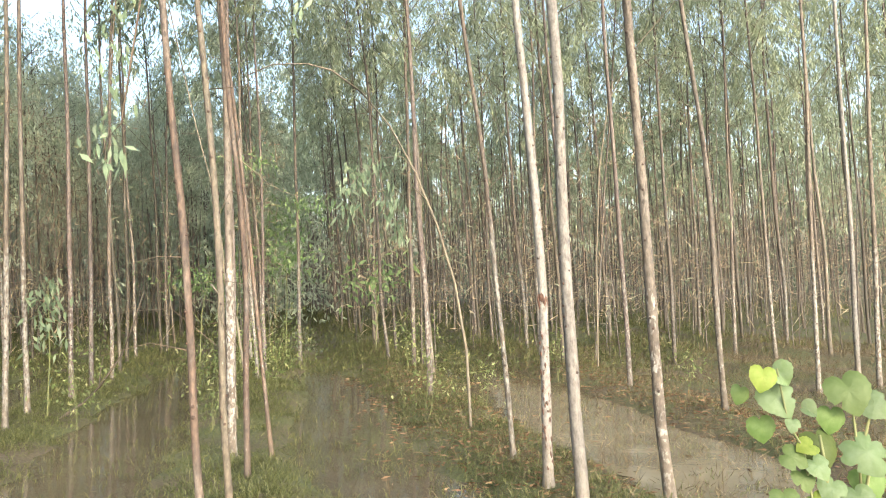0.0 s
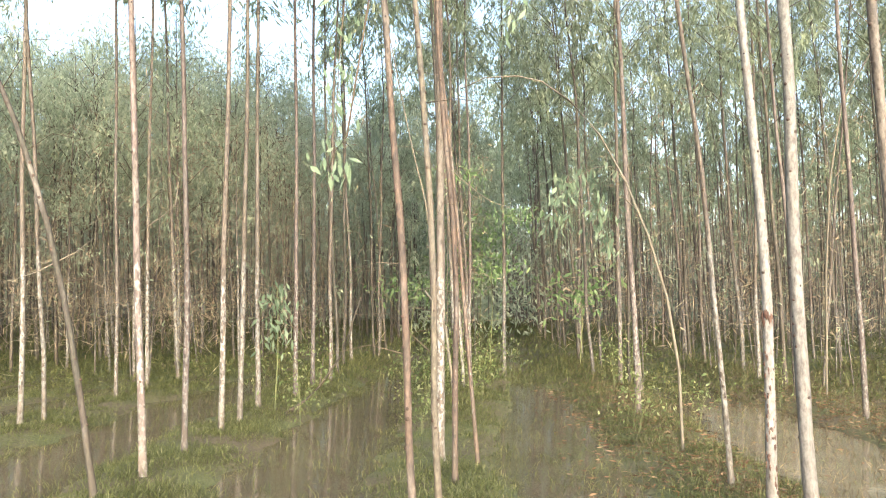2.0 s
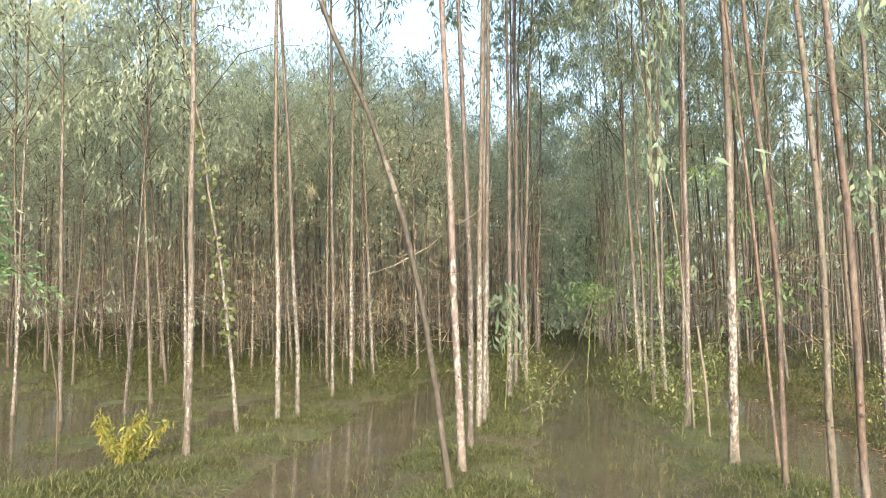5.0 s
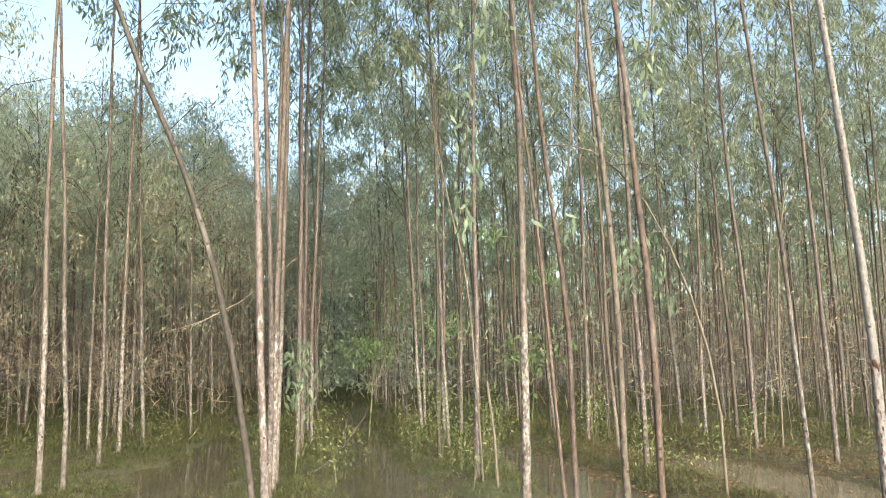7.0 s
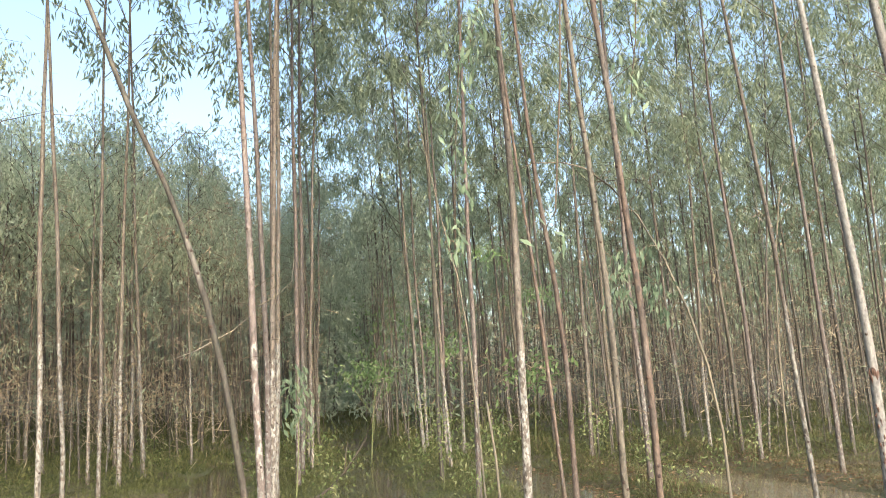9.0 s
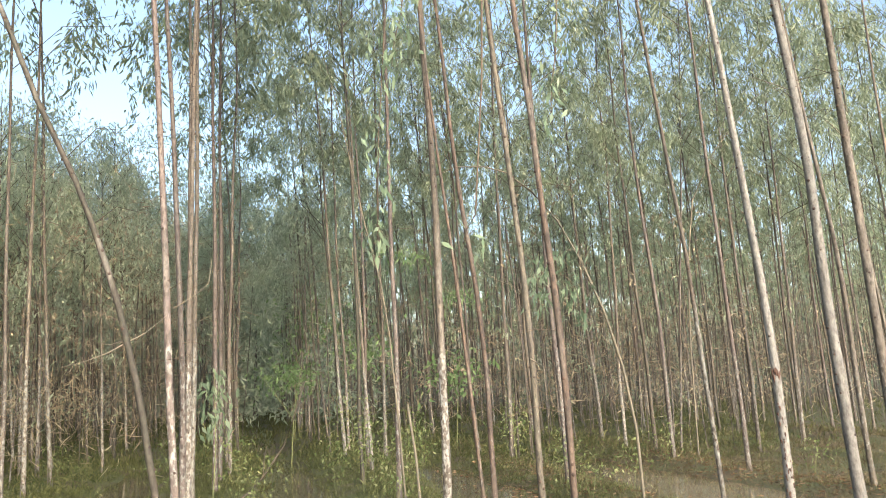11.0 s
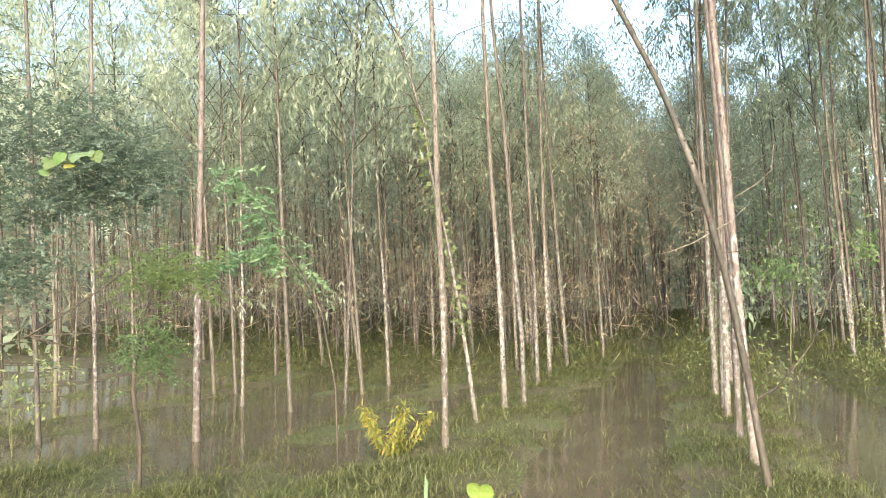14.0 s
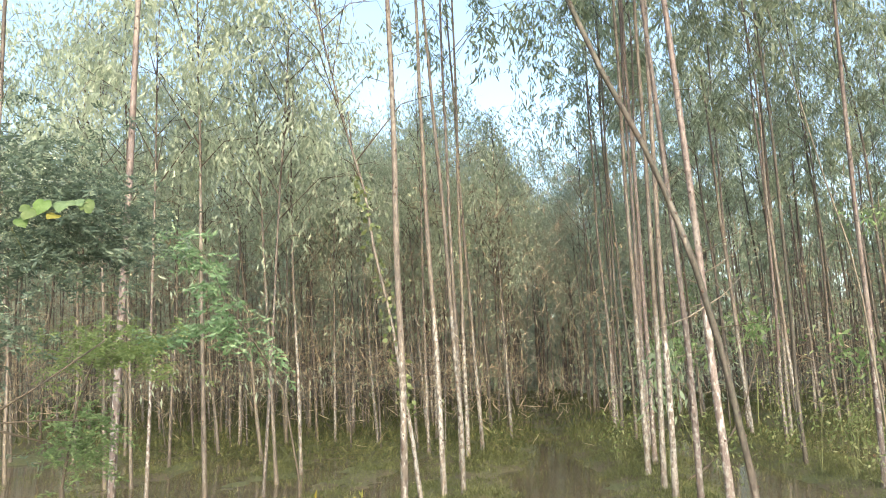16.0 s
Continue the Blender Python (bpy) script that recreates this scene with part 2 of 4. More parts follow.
def ground_material():
    m, n, l, p = material("flooded_soil")
    tc = n.new("ShaderNodeTexCoord")
    big = tex(n, l, "ShaderNodeTexNoise", 0.9, tc.outputs["Object"], 6.0)
    fine = tex(n, l, "ShaderNodeTexNoise", 22.0, tc.outputs["Object"], 6.0)
    soil = ramp(n, ((0.3, (0.045, 0.035, 0.02)), (0.7, (0.095, 0.075, 0.044))))
    l.new(fine.outputs["Fac"], soil.inputs[0])
    moss = ramp(n, ((0.3, (0.04, 0.05, 0.018)), (0.7, (0.085, 0.093, 0.035))))
    l.new(fine.outputs["Fac"], moss.inputs[0])
    br = ramp(n, ((0.42, (0, 0, 0)), (0.58, (1, 1, 1))))
    l.new(big.outputs["Fac"], br.inputs[0])
    l.new(mix(n, l, soil.outputs[0], moss.outputs[0], br.outputs[0]), p.inputs["Base Color"])
    p.inputs["Roughness"].default_value = 0.9
    b = n.new("ShaderNodeBump")
    b.inputs["Distance"].default_value = 0.03
    l.new(fine.outputs["Fac"], b.inputs["Height"])
    l.new(b.outputs[0], p.inputs["Normal"])
    return m


def water_material(name, a, b, rough):
    m, n, l, p = material(name)
    tc = n.new("ShaderNodeTexCoord")
    t = tex(n, l, "ShaderNodeTexNoise", 1.7, tc.outputs["Object"], 5.0)
    r = ramp(n, ((0.3, a), (0.7, b)))
    l.new(t.outputs["Fac"], r.inputs[0])
    l.new(r.outputs[0], p.inputs["Base Color"])
    p.inputs["Roughness"].default_value = rough
    p.inputs["IOR"].default_value = 1.33
    rip = tex(n, l, "ShaderNodeTexNoise", 13.0, tc.outputs["Object"], 3.0)
    bp = n.new("ShaderNodeBump")
    bp.inputs["Strength"].default_value = 0.06
    bp.inputs["Distance"].default_value = 0.02
    l.new(rip.outputs["Fac"], bp.inputs["Height"])
    l.new(bp.outputs[0], p.inputs["Normal"])
    return m


SOIL = ground_material()
WATER = water_material("muddy_water", (0.058, 0.047, 0.030), (0.092, 0.076, 0.050), 0.06)
MUD = water_material("wet_mud", (0.11, 0.092, 0.06), (0.19, 0.164, 0.112), 0.10)


# ---- mesh helpers ----
def mesh_of(name, verts, faces, mats, face_mats=None, smooth=False):
    me = bpy.data.meshes.new(name)
    me.from_pydata([tuple(v) for v in verts], [], [tuple(f) for f in faces])
    for m in mats:
        me.materials.append(m)
    if face_mats is not None:
        me.polygons.foreach_set("material_index", face_mats)
    if smooth:
        me.polygons.foreach_set("use_smooth", [True] * len(me.polygons))
    me.update()
    return me


def part(name, me, parent, label=""):
    ob = new(name, me)
    ob.parent = parent
    if label:
        tagged(ob, label)
    return ob


class Tubes:
    """Collects tapered tubes in one mesh."""

    def __init__(self):
        self.v, self.f, self.m = [], [], []

    def add(self, pts, radii, sides=6, mat=0, rng=None, wob=0.0):
        pts = [Vector(p) for p in pts]
        start = len(self.v)
        for k, (c, r) in enumerate(zip(pts, radii)):
            d = (pts[min(k + 1, len(pts) - 1)] - pts[max(k - 1, 0)]).normalized()
            u = d.orthogonal().normalized() if abs(d.z) < 0.9 else Vector((1, 0, 0)).cross(d).normalized()
            w = d.cross(u)
            for a in range(sides):
                t = 2 * math.pi * a / sides
                rr = r * (1 + (rng.uniform(-wob, wob) if rng else 0))
                self.v.append(c + (u * math.cos(t) + w * math.sin(t)) * rr)
        for k in range(len(pts) - 1):
            for a in range(sides):
                b = (a + 1) % sides
                i = start + k * sides
                self.f.append((i + a, i + b, i + sides + b, i + sides + a))
                self.m.append(mat)
        self.f.append(tuple(range(start + (len(pts) - 1) * sides, start + len(pts) * sides)))
        self.m.append(mat)

    def mesh(self, name, mats):
        return mesh_of(name, self.v, self.f, mats, self.m, True)


def leaf_quads(rng, centres, directions, length, width, jitter=0.35):
    """Numpy arrays of narrow four-cornered leaves: base, two shoulders, tip."""
    c = np.asarray(centres, float)
    d = np.asarray(directions, float) + rng.normal(0, jitter, c.shape)
    d /= np.linalg.norm(d, axis=1)[:, None] + 1e-9
    side = np.cross(d, rng.normal(0, 1, c.shape))
    side /= np.linalg.norm(side, axis=1)[:, None] + 1e-9
    nrm = np.cross(d, side)
    ln = length * rng.uniform(0.6, 1.25, len(c))[:, None]
    wd = width * rng.uniform(0.7, 1.25, len(c))[:, None]
    v = np.empty((len(c), 4, 3))
    v[:, 0] = c
    v[:, 1] = c + d * ln * 0.42 + side * wd * 0.5 + nrm * ln * 0.06
    v[:, 2] = c + d * ln
    v[:, 3] = c + d * ln * 0.42 - side * wd * 0.5 + nrm * ln * 0.06
    return v.reshape(-1, 3)


def quad_mesh(name, v, mat):
    k = len(v) // 4
    me = bpy.data.meshes.new(name)
    me.vertices.add(len(v))
    me.vertices.foreach_set("co", np.asarray(v, np.float32).ravel())
    me.loops.add(4 * k)
    me.loops.foreach_set("vertex_index", np.arange(4 * k, dtype=np.int32))
    me.polygons.add(k)
    me.polygons.foreach_set("loop_start", np.arange(0, 4 * k, 4, dtype=np.int32))
    me.materials.append(mat)
    me.update(calc_edges=True)
    me.validate()
    return me


# ---- ground ----
ROWS = (-4.35, -1.95, 0.5, 2.95, 5.8, 8.9, 11.4)


def ridge(x):
    """0 in the furrows, 1 on the planted rows."""
    near = min(abs(x - r) for r in ROWS)
    return max(0.0, 1 - near / 0.95)


def track(x, y):
    """1 on the bare muddy track beside the pale trees."""
    edge = 0.35 * noise.noise(Vector((y * 0.6, 0.0, 9.0)))
    if 3.55 + edge < x < 5.15 + edge - 0.25 * max(0, 6 - y) and 3.0 < y < 11.5:
        return 1.0
    return 0.0


def ground_z(x, y):
    h = -0.095 + 0.165 * min(1.0, 1.5 * ridge(x)) ** 0.9
    if x < -5.2:
        h = -0.03 + 0.035 * math.sin(x * 4.1 + 0.4 * math.sin(y))
    h += 0.065 * noise.noise(Vector((x * 0.75, y * 0.42, 3.0))) + 0.05 * noise.noise(Vector((x * 2.7, y * 2.3, 7.0))) + 0.025 * noise.noise(Vector((x * 7.0, y * 6.0, 17.0)))
    h += 0.10 * min(1.0, max(0.0, (y - 10.5) / 6))
    h += 0.07 * min(1.0, max(0.0, (6.0 - y) / 1.2)) * (1.0 if x < -3.6 or -2.2 < x < -1.2 else 0.0)
    if x > 5.0:
        h = max(h, 0.012 + 0.03 * noise.noise(Vector((x * 1.3, y * 0.9, 13.0))))
    if track(x, y):
        h = min(h, 0.0) - 0.03
    return h


def axis_steps(lo, hi, fine_lo, fine_hi, fine, far):
    a = list(np.arange(fine_lo, fine_hi + fine / 2, fine))
    step, p = fine, fine_hi
    while p < hi:
        step *= far
        p += step
        a.append(min(p, hi))
    step, p = fine, fine_lo
    while p > lo:
        step *= far
        p -= step
        a.insert(0, max(p, lo))
    return a


gx = axis_steps(-900, 900, -11, 10, 0.14, 1.25)
gy = axis_steps(-900, 900, -1, 18, 0.16, 1.22)
gv = [(x, y, ground_z(x, y) if -60 < x < 60 and -8 < y < 90 else 0.05) for y in gy for x in gx]
nx = len(gx)
gf = [(j * nx + i, j * nx + i + 1, (j + 1) * nx + i + 1, (j + 1) * nx + i) for j in range(len(gy) - 1) for i in range(nx - 1)]
ground = new("ground", mesh_of("ground", gv, gf, [SOIL], None, True))
tagged(ground, "flooded plantation soil with low muddy ridges and moss", "ground", kind="structure")
wv = [(-120, -20, 0), (120, -20, 0), (120, 140, 0), (-120, 140, 0)]
water = new("water", mesh_of("water", wv, [(0, 1, 2, 3)], [WATER]))
tagged(water, "shallow brown flood water between the tree rows", "water", kind="structure")
mv, mf = [], []
for j in range(140):
    y = 3.2 + j * 0.06
    e = 0.35 * noise.noise(Vector((y * 0.6, 0.0, 9.0)))
    w = 0.22 * noise.noise(Vector((y * 3.1, 4.0, 2.0))) + 0.1 * noise.noise(Vector((y * 9.0, 1.0, 2.0)))
    taper = min(1.0, (139 - j) / 40)
    mid = 4.35 + e - 0.12 * max(0, 6 - y)
    half = (0.8 - 0.12 * max(0, 6 - y) + w) * (0.35 + 0.65 * taper)
    mv += [(mid - half, y, 0.004), (mid + half, y, 0.004)]
    if j:
        mf.append((2 * j - 2, 2 * j - 1, 2 * j + 1, 2 * j))
mud_track = new("mud_track", mesh_of("mud_track", mv, mf, [MUD]))
tagged(mud_track, "pale wet mud track under a film of water", "track", kind="structure")

# ---- trees ----
rng = np.random.default_rng(5)
prng = random.Random(11)


def make_crown(r, low, high, reach, count, sprays, size, mat, sprouts=3, slim=0.24, fill=1.0, leaves=30, drops=(0.25, 0.75)):
    """Branch lines and a mesh of hanging leaf sprays, gathered in clumps along the limbs."""
    lines, cs, ds = [], [], []
    for k in range(count):
        f = (k + r.uniform(0, 1)) / count
        z = low + (high - low) * f
        az = 2.4 * k + r.uniform(-0.6, 0.6)
        ln = reach * (0.55 + 0.75 * math.sin(math.pi * min(1, 0.15 + 0.8 * f))) * r.uniform(0.55, 1.2) * (1 - 0.5 * f)
        out = np.array([math.cos(az), math.sin(az), 0.0])
        p0 = np.array([0, 0, z])
        p1 = p0 + out * ln * 0.5 + np.array([0, 0, ln * 0.6])
        p2 = p0 + out * ln + np.array([0, 0, ln * 0.7])
        p3 = p2 + out * 0.25 + np.array([0, 0, -0.45])
        lines.append((p0, p1, p2, p3))
        for q in range(sprays):
            s = r.uniform(0.15, 1.0)
            b = (p1 * (1 - s) + p2 * s) if r.uniform() < 0.55 else (p2 * (1 - s) + p3 * s)
            b = b + r.normal(0, 0.14, 3)
            drop = r.uniform(*drops)
            way = np.array([r.normal(0, 0.3), r.normal(0, 0.3), -1.0])
            for w in range(leaves):
                u = r.uniform(0, 1)
                cs.append(b + way * (u * drop) + r.normal(0, 0.055 * fill, 3))
                ds.append((way[0] + r.normal(0, 0.38), way[1] + r.normal(0, 0.38), -1.0))
    for k in range(sprouts):  # small tufts of young leaves low on the bole
        az, ln, z = r.uniform(0, 6.28), r.uniform(0.15, 0.45), r.uniform(1.1, low)
        tip = np.array([ln * math.cos(az), ln * math.sin(az), z + 0.15])
        lines.append((np.array([0, 0, z]), tip * np.array([0.5, 0.5, 1]), tip, tip + np.array([0, 0, -0.1])))
        for w in range(16):
            cs.append(tip + r.normal(0, 0.10, 3))
            ds.append((r.normal(0, 0.4), r.normal(0, 0.4), -1.1))
    return lines, quad_mesh("crown", leaf_quads(r, np.array(cs), np.array(ds), size, size * slim, 0.3), mat)


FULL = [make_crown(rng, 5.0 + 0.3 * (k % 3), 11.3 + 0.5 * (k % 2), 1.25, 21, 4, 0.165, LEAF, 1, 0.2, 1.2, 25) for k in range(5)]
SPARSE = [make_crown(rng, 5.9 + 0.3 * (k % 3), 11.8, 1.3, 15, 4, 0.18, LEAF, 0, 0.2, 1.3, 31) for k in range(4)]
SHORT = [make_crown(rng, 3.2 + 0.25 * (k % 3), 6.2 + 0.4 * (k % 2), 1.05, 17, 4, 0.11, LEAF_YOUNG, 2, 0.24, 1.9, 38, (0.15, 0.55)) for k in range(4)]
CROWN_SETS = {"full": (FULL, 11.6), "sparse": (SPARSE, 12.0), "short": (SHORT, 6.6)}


def bend_through(*knots):
    """A sideways course of a bole through (height, offset) knots, straight on beyond the last."""
    zs, xs = [k[0] for k in knots], [k[1] for k in knots]

    def course(z):
        if z <= zs[-1]:
            return float(np.interp(z, zs, xs)), 0.0
        return xs[-1] + (z - zs[-1]) * (xs[-1] - xs[-3]) / (zs[-1] - zs[-3]), 0.0

    return course


def trunk_mesh(r, dia, height, mat, bends, lines, twigs, sides=9, stubs=10, course=None, rings=40):
    """A slim bole, tapered and slightly wavy, with dark branch knots, dead side twigs and crown limbs."""
    tb = Tubes()
    zs = [-0.35, 0.0, 0.12] + [height * (k / rings) ** 1.2 for k in range(1, rings + 1) if height * (k / rings) ** 1.2 > 0.2]
    ph = [r.uniform(0, 6.28) for _ in range(4)]

    def centre(z):
        w = bends * min(1.0, max(z, 0) / 1.5)
        x = w * (math.sin(0.8 * z + ph[0]) + 0.4 * math.sin(2.1 * z + ph[1]))
        y = w * (math.sin(0.9 * z + ph[2]) + 0.4 * math.sin(1.9 * z + ph[3]))
        if course:
            px, py = course(z)
            x, y = x + px, y + py
        return Vector((x, y, z))

    def radius(z):
        flare = 0.35 * math.exp(-max(z, 0) / 0.10)
        return dia / 2 * (1 + flare) * max(0.12, 1 - 0.85 * max(z, 0) / height)

    tb.add([centre(z) for z in zs], [radius(z) for z in zs], sides, 0, r, 0.075)
    z = 0.5
    for k in range(stubs):
        z += r.uniform(0.04, 0.20) if stubs > 20 else r.uniform(0.08, 0.42)
        az = r.uniform(0, 6.28)
        out = Vector((math.cos(az), math.sin(az), 0.3)).normalized()
        c, rr = centre(z), radius(z)
        tb.add([c + out * rr * 0.6, c + out * (rr + r.uniform(0.002, 0.007))], [k_ := r.uniform(0.009, 0.015), k_ * 0.75], 6, 1)
    for k in range(twigs):
        z = r.uniform(1.1, min(5.6, 0.6 * height))
        az = r.uniform(0, 6.28)
        ln = r.uniform(0.15, 0.7)
        out = Vector((math.cos(az), math.sin(az), 0))
        up = r.uniform(-0.2, 0.8)
        p0 = centre(z)
        p1 = p0 + out * ln * 0.5 + Vector((0, 0, up * ln * 0.6))
        p2 = p0 + out * ln + Vector((r.uniform(-0.1, 0.1), r.uniform(-0.1, 0.1), up * ln * 0.7 - 0.06))
        tb.add([p0, p1, p2], [0.004, 0.0028, 0.0012], 3, 2)
    for line in lines:
        c = centre(float(line[0][2]))
        off = Vector((c.x, c.y, 0))
        tb.add([Vector(p) + off for p in line], [0.009, 0.006, 0.004, 0.002], 3, 2)
    return tb.mesh("trunk", [mat, DARK, TWIG])


BARK_WORDS = {
    "tan": "slim tan eucalyptus with pale lower bark in wet grass",
    "pink": "slim pinkish eucalyptus with pale lower bark in wet grass",
    "white": "smooth whitish eucalyptus with dark knots beside muddy water",
    "red": "reddish-brown peeling eucalyptus standing in wet grass",
    "olive": "olive-brown slender eucalyptus standing in wet grass",
    "brown": "slim brown eucalyptus with lichen-spotted bark",
    "whitebase": "slim brown eucalyptus with a chalk-white lower bole",
    "chalky": "slim eucalyptus with chalk-white lichen on its lower bole",
    "bare": "slim bare brown eucalyptus in wet grass",
}


def tree(x, y, lean, dia, bark, crown="sparse", pick=0, lean_y=0.0, bends=0.012, course=None, stubs=48, twigs=9, label=""):
    ob = new("eucalyptus_tree")
    tagged(ob, label or BARK_WORDS[bark], "tree", "plantation trees")
    kinds, height = CROWN_SETS[crown]
    lines, leaves = kinds[pick % len(kinds)]
    part("trunk", trunk_mesh(prng, dia, height, BARK[bark], bends, lines, twigs, stubs=stubs, course=course), ob)
    o = part("crown", leaves, ob)
    if course:
        o.matrix_basis = Matrix.Translation((course(8.0)[0], 0, 0))
    ob.matrix_basis = Matrix.LocRotScale((x, y, max(0.0, ground_z(x, y)) - 0.02), Euler((-math.atan(lean_y), math.atan(lean), 0)), None)
    return ob


# the trees that stand nearest, row by row: x, y, lean, lean away, diameter, bark, crown
NEAR = (
    (3.56, 21.0, -0.013, 0.0, 0.09, "chalky", "full"), (5.80, 10.20, -0.047, 0.0, 0.074, "pink", "sparse"), (8.22, 9.37, -0.012, 0.0, 0.066, "chalky", "sparse"),
    (9.12, 9.70, -0.025, 0.0, 0.080, "white", "sparse"), (8.98, 9.13, -0.004, 0.0, 0.072, "chalky", "sparse"), (8.06, 13.1, -0.036, 0.0, 0.076, "tan", "full"),
    (11.1, 17.5, -0.026, 0.0, 0.085, "tan", "full"), (10.3, 14.7, -0.007, 0.0, 0.08, "brown", "full"), (10.35, 13.4, -0.065, 0.0, 0.076, "chalky", "full"),
    (6.75, 13.7, 0.083, 0.0, 0.05, "brown", "full"), (8.8, 24.0, -0.02, 0.0, 0.09, "chalky", "full"),
    (-2.00, 8.45, -0.006, 0.012, 0.067, "whitebase", "sparse"), (-2.00, 9.15, -0.005, 0.0, 0.066, "chalky", "sparse"), (-2.04, 10.1, -0.026, 0.0, 0.068, "chalky", "sparse"),
    (-1.80, 11.2, -0.02, 0.0, 0.07, "pink", "sparse"), (-1.76, 12.2, -0.013, 0.0, 0.07, "pink", "sparse"),
    (-4.42, 11.15, -0.030, 0.0, 0.060, "brown", "sparse"), (-4.41, 12.2, -0.020, 0.0, 0.066, "chalky", "sparse"), (-4.25, 13.1, -0.065, 0.0, 0.066, "chalky", "sparse"),
    (-4.70, 14.3, -0.033, 0.0, 0.065, "chalky", "short"), (-5.18, 13.5, -0.027, 0.0, 0.06, "tan", "short"), (-5.32, 15.8, -0.025, 0.0, 0.065, "brown", "short"),
    (-6.89, 8.29, -0.05, 0.0, 0.060, "olive", "short"), (-6.51, 9.03, 0.04, 0.0, 0.042, "brown", "short"), (-6.67, 10.0, -0.08, 0.0, 0.054, "olive", "short"),
    (-6.64, 10.97, -0.05, 0.0, 0.054, "chalky", "short"), (-7.77, 12.6, -0.13, 0.0, 0.066, "olive", "short"), (-7.93, 14.4, -0.015, 0.0, 0.065, "olive", "short"),
    (-8.29, 17.2, -0.034, 0.0, 0.07, "olive", "short"), (-7.66, 15.5, -0.05, 0.0, 0.065, "olive", "short"), (-6.36, 15.1, -0.09, 0.0, 0.06, "chalky", "short"),
    (-5.72, 17.5, -0.024, 0.0, 0.07, "chalky", "short"), (-6.39, 18.9, -0.024, 0.0, 0.07, "olive", "short"), (-7.67, 8.53, -0.012, 0.0, 0.046, "brown", "short"),
    (-6.93, 6.42, 0.005, 0.0, 0.074, "pink", "sparse"), (-8.31, 5.92, -0.05, 0.0, 0.05, "olive", "sparse"), (-7.97, 6.29, -0.03, 0.0, 0.05, "brown", "sparse"),
    (-8.39, 9.58, -0.06, 0.0, 0.05, "olive", "short"), (-7.21, 16.7, -0.01, 0.0, 0.07, "brown", "short"), (1.37, 15.8, -0.013, 0.0, 0.08, "chalky", "full"),
)
for k, (x, y, ln, away, dia, bark, crown) in enumerate(NEAR):
    tree(x, y, ln, dia, bark, crown, k, lean_y=away + prng.uniform(-0.008, 0.008))
# trees whose boles bend plainly: x, y, lean away, diameter, bark and the sideways course
BENT = (
    (2.77, 4.47, 0.045, 0.088, "white", ((0, 0.005), (0.69, -0.029), (1.38, -0.037), (2.07, -0.057), (2.76, -0.062), (3.45, -0.101), (4.14, -0.154))),
    (3.61, 4.95, 0.0, 0.084, "tan", ((0, 0.013), (0.61, -0.051), (1.82, -0.106), (2.43, -0.138), (3.64, -0.221))),
    (2.88, 10.09, 0.0, 0.078, "pink", ((0, 0.011), (0.9, -0.03), (1.8, -0.086), (2.7, -0.132), (3.61, -0.150), (5.41, -0.238))),
    (2.90, 6.37, -0.02, 0.048, "chalky", ((0, -0.01), (0.66, -0.065), (1.32, -0.122), (1.98, -0.174), (2.64, -0.237), (3.3, -0.34), (3.96, -0.43))),
    (5.82, 7.79, 0.0, 0.068, "tan", ((0, -0.01), (0.77, -0.067), (2.32, -0.143), (3.09, -0.209), (4.64, -0.413))),
    (0.50, 4.15, -0.01, 0.047, "red", ((0, -0.004), (0.62, -0.057), (1.24, -0.086), (1.86, -0.129), (2.48, -0.188), (3.1, -0.233), (3.72, -0.307))),
    (0.58, 4.94, 0.013, 0.050, "olive", ((0, -0.001), (0.69, -0.049), (1.38, -0.067), (2.07, -0.103), (2.76, -0.151), (3.44, -0.202), (4.13, -0.254))),
    (0.67, 6.28, 0.10, 0.052, "red", ((0, -0.029), (0.78, -0.04), (1.56, -0.051), (2.34, -0.098), (3.12, -0.175), (3.9, -0.232), (4.68, -0.263))),
    (0.48, 7.31, 0.007, 0.090, "whitebase", ((0, -0.011), (0.84, -0.019), (1.68, -0.02), (2.52, -0.027), (3.36, -0.036), (4.2, -0.066), (5.04, -0.123))),
    (0.39, 9.36, 0.002, 0.068, "pink", ((0, 0.002), (0.92, -0.007), (1.83, -0.014), (2.75, -0.036), (3.66, -0.037), (4.58, -0.048), (5.49, -0.056))),
    (-1.93, 6.24, 0.016, 0.066, "pink", ((0, -0.002), (0.8, -0.053), (1.59, -0.096), (2.39, -0.141), (3.18, -0.201), (3.98, -0.253), (4.77, -0.321))),
    (-1.95, 7.27, 0.033, 0.061, "pink", ((0, -0.019), (0.89, -0.043), (1.78, -0.08), (2.67, -0.122), (3.56, -0.172), (4.45, -0.235), (5.35, -0.294))),
    (-4.44, 6.45, -0.005, 0.063, "tan", ((0, -0.013), (0.77, -0.019), (1.54, -0.03), (2.31, -0.053), (3.07, -0.067), (3.84, -0.093), (4.61, -0.128))),
    (-4.38, 8.65, 0.045, 0.064, "chalky", ((0, -0.003), (0.93, -0.044), (1.87, -0.097), (2.8, -0.152), (3.74, -0.19), (4.67, -0.255), (5.6, -0.290))),
    (-4.15, 8.79, -0.04, 0.056, "chalky", ((0, -0.034), (0.81, -0.039), (1.62, -0.093), (2.43, -0.155), (3.24, -0.215), (4.05, -0.29), (4.86, -0.35))),
)
for k, (x, y, away, dia, bark, knots) in enumerate(BENT):
    tree(x, y, 0, dia, bark, "sparse", k, lean_y=away, course=bend_through(*knots))
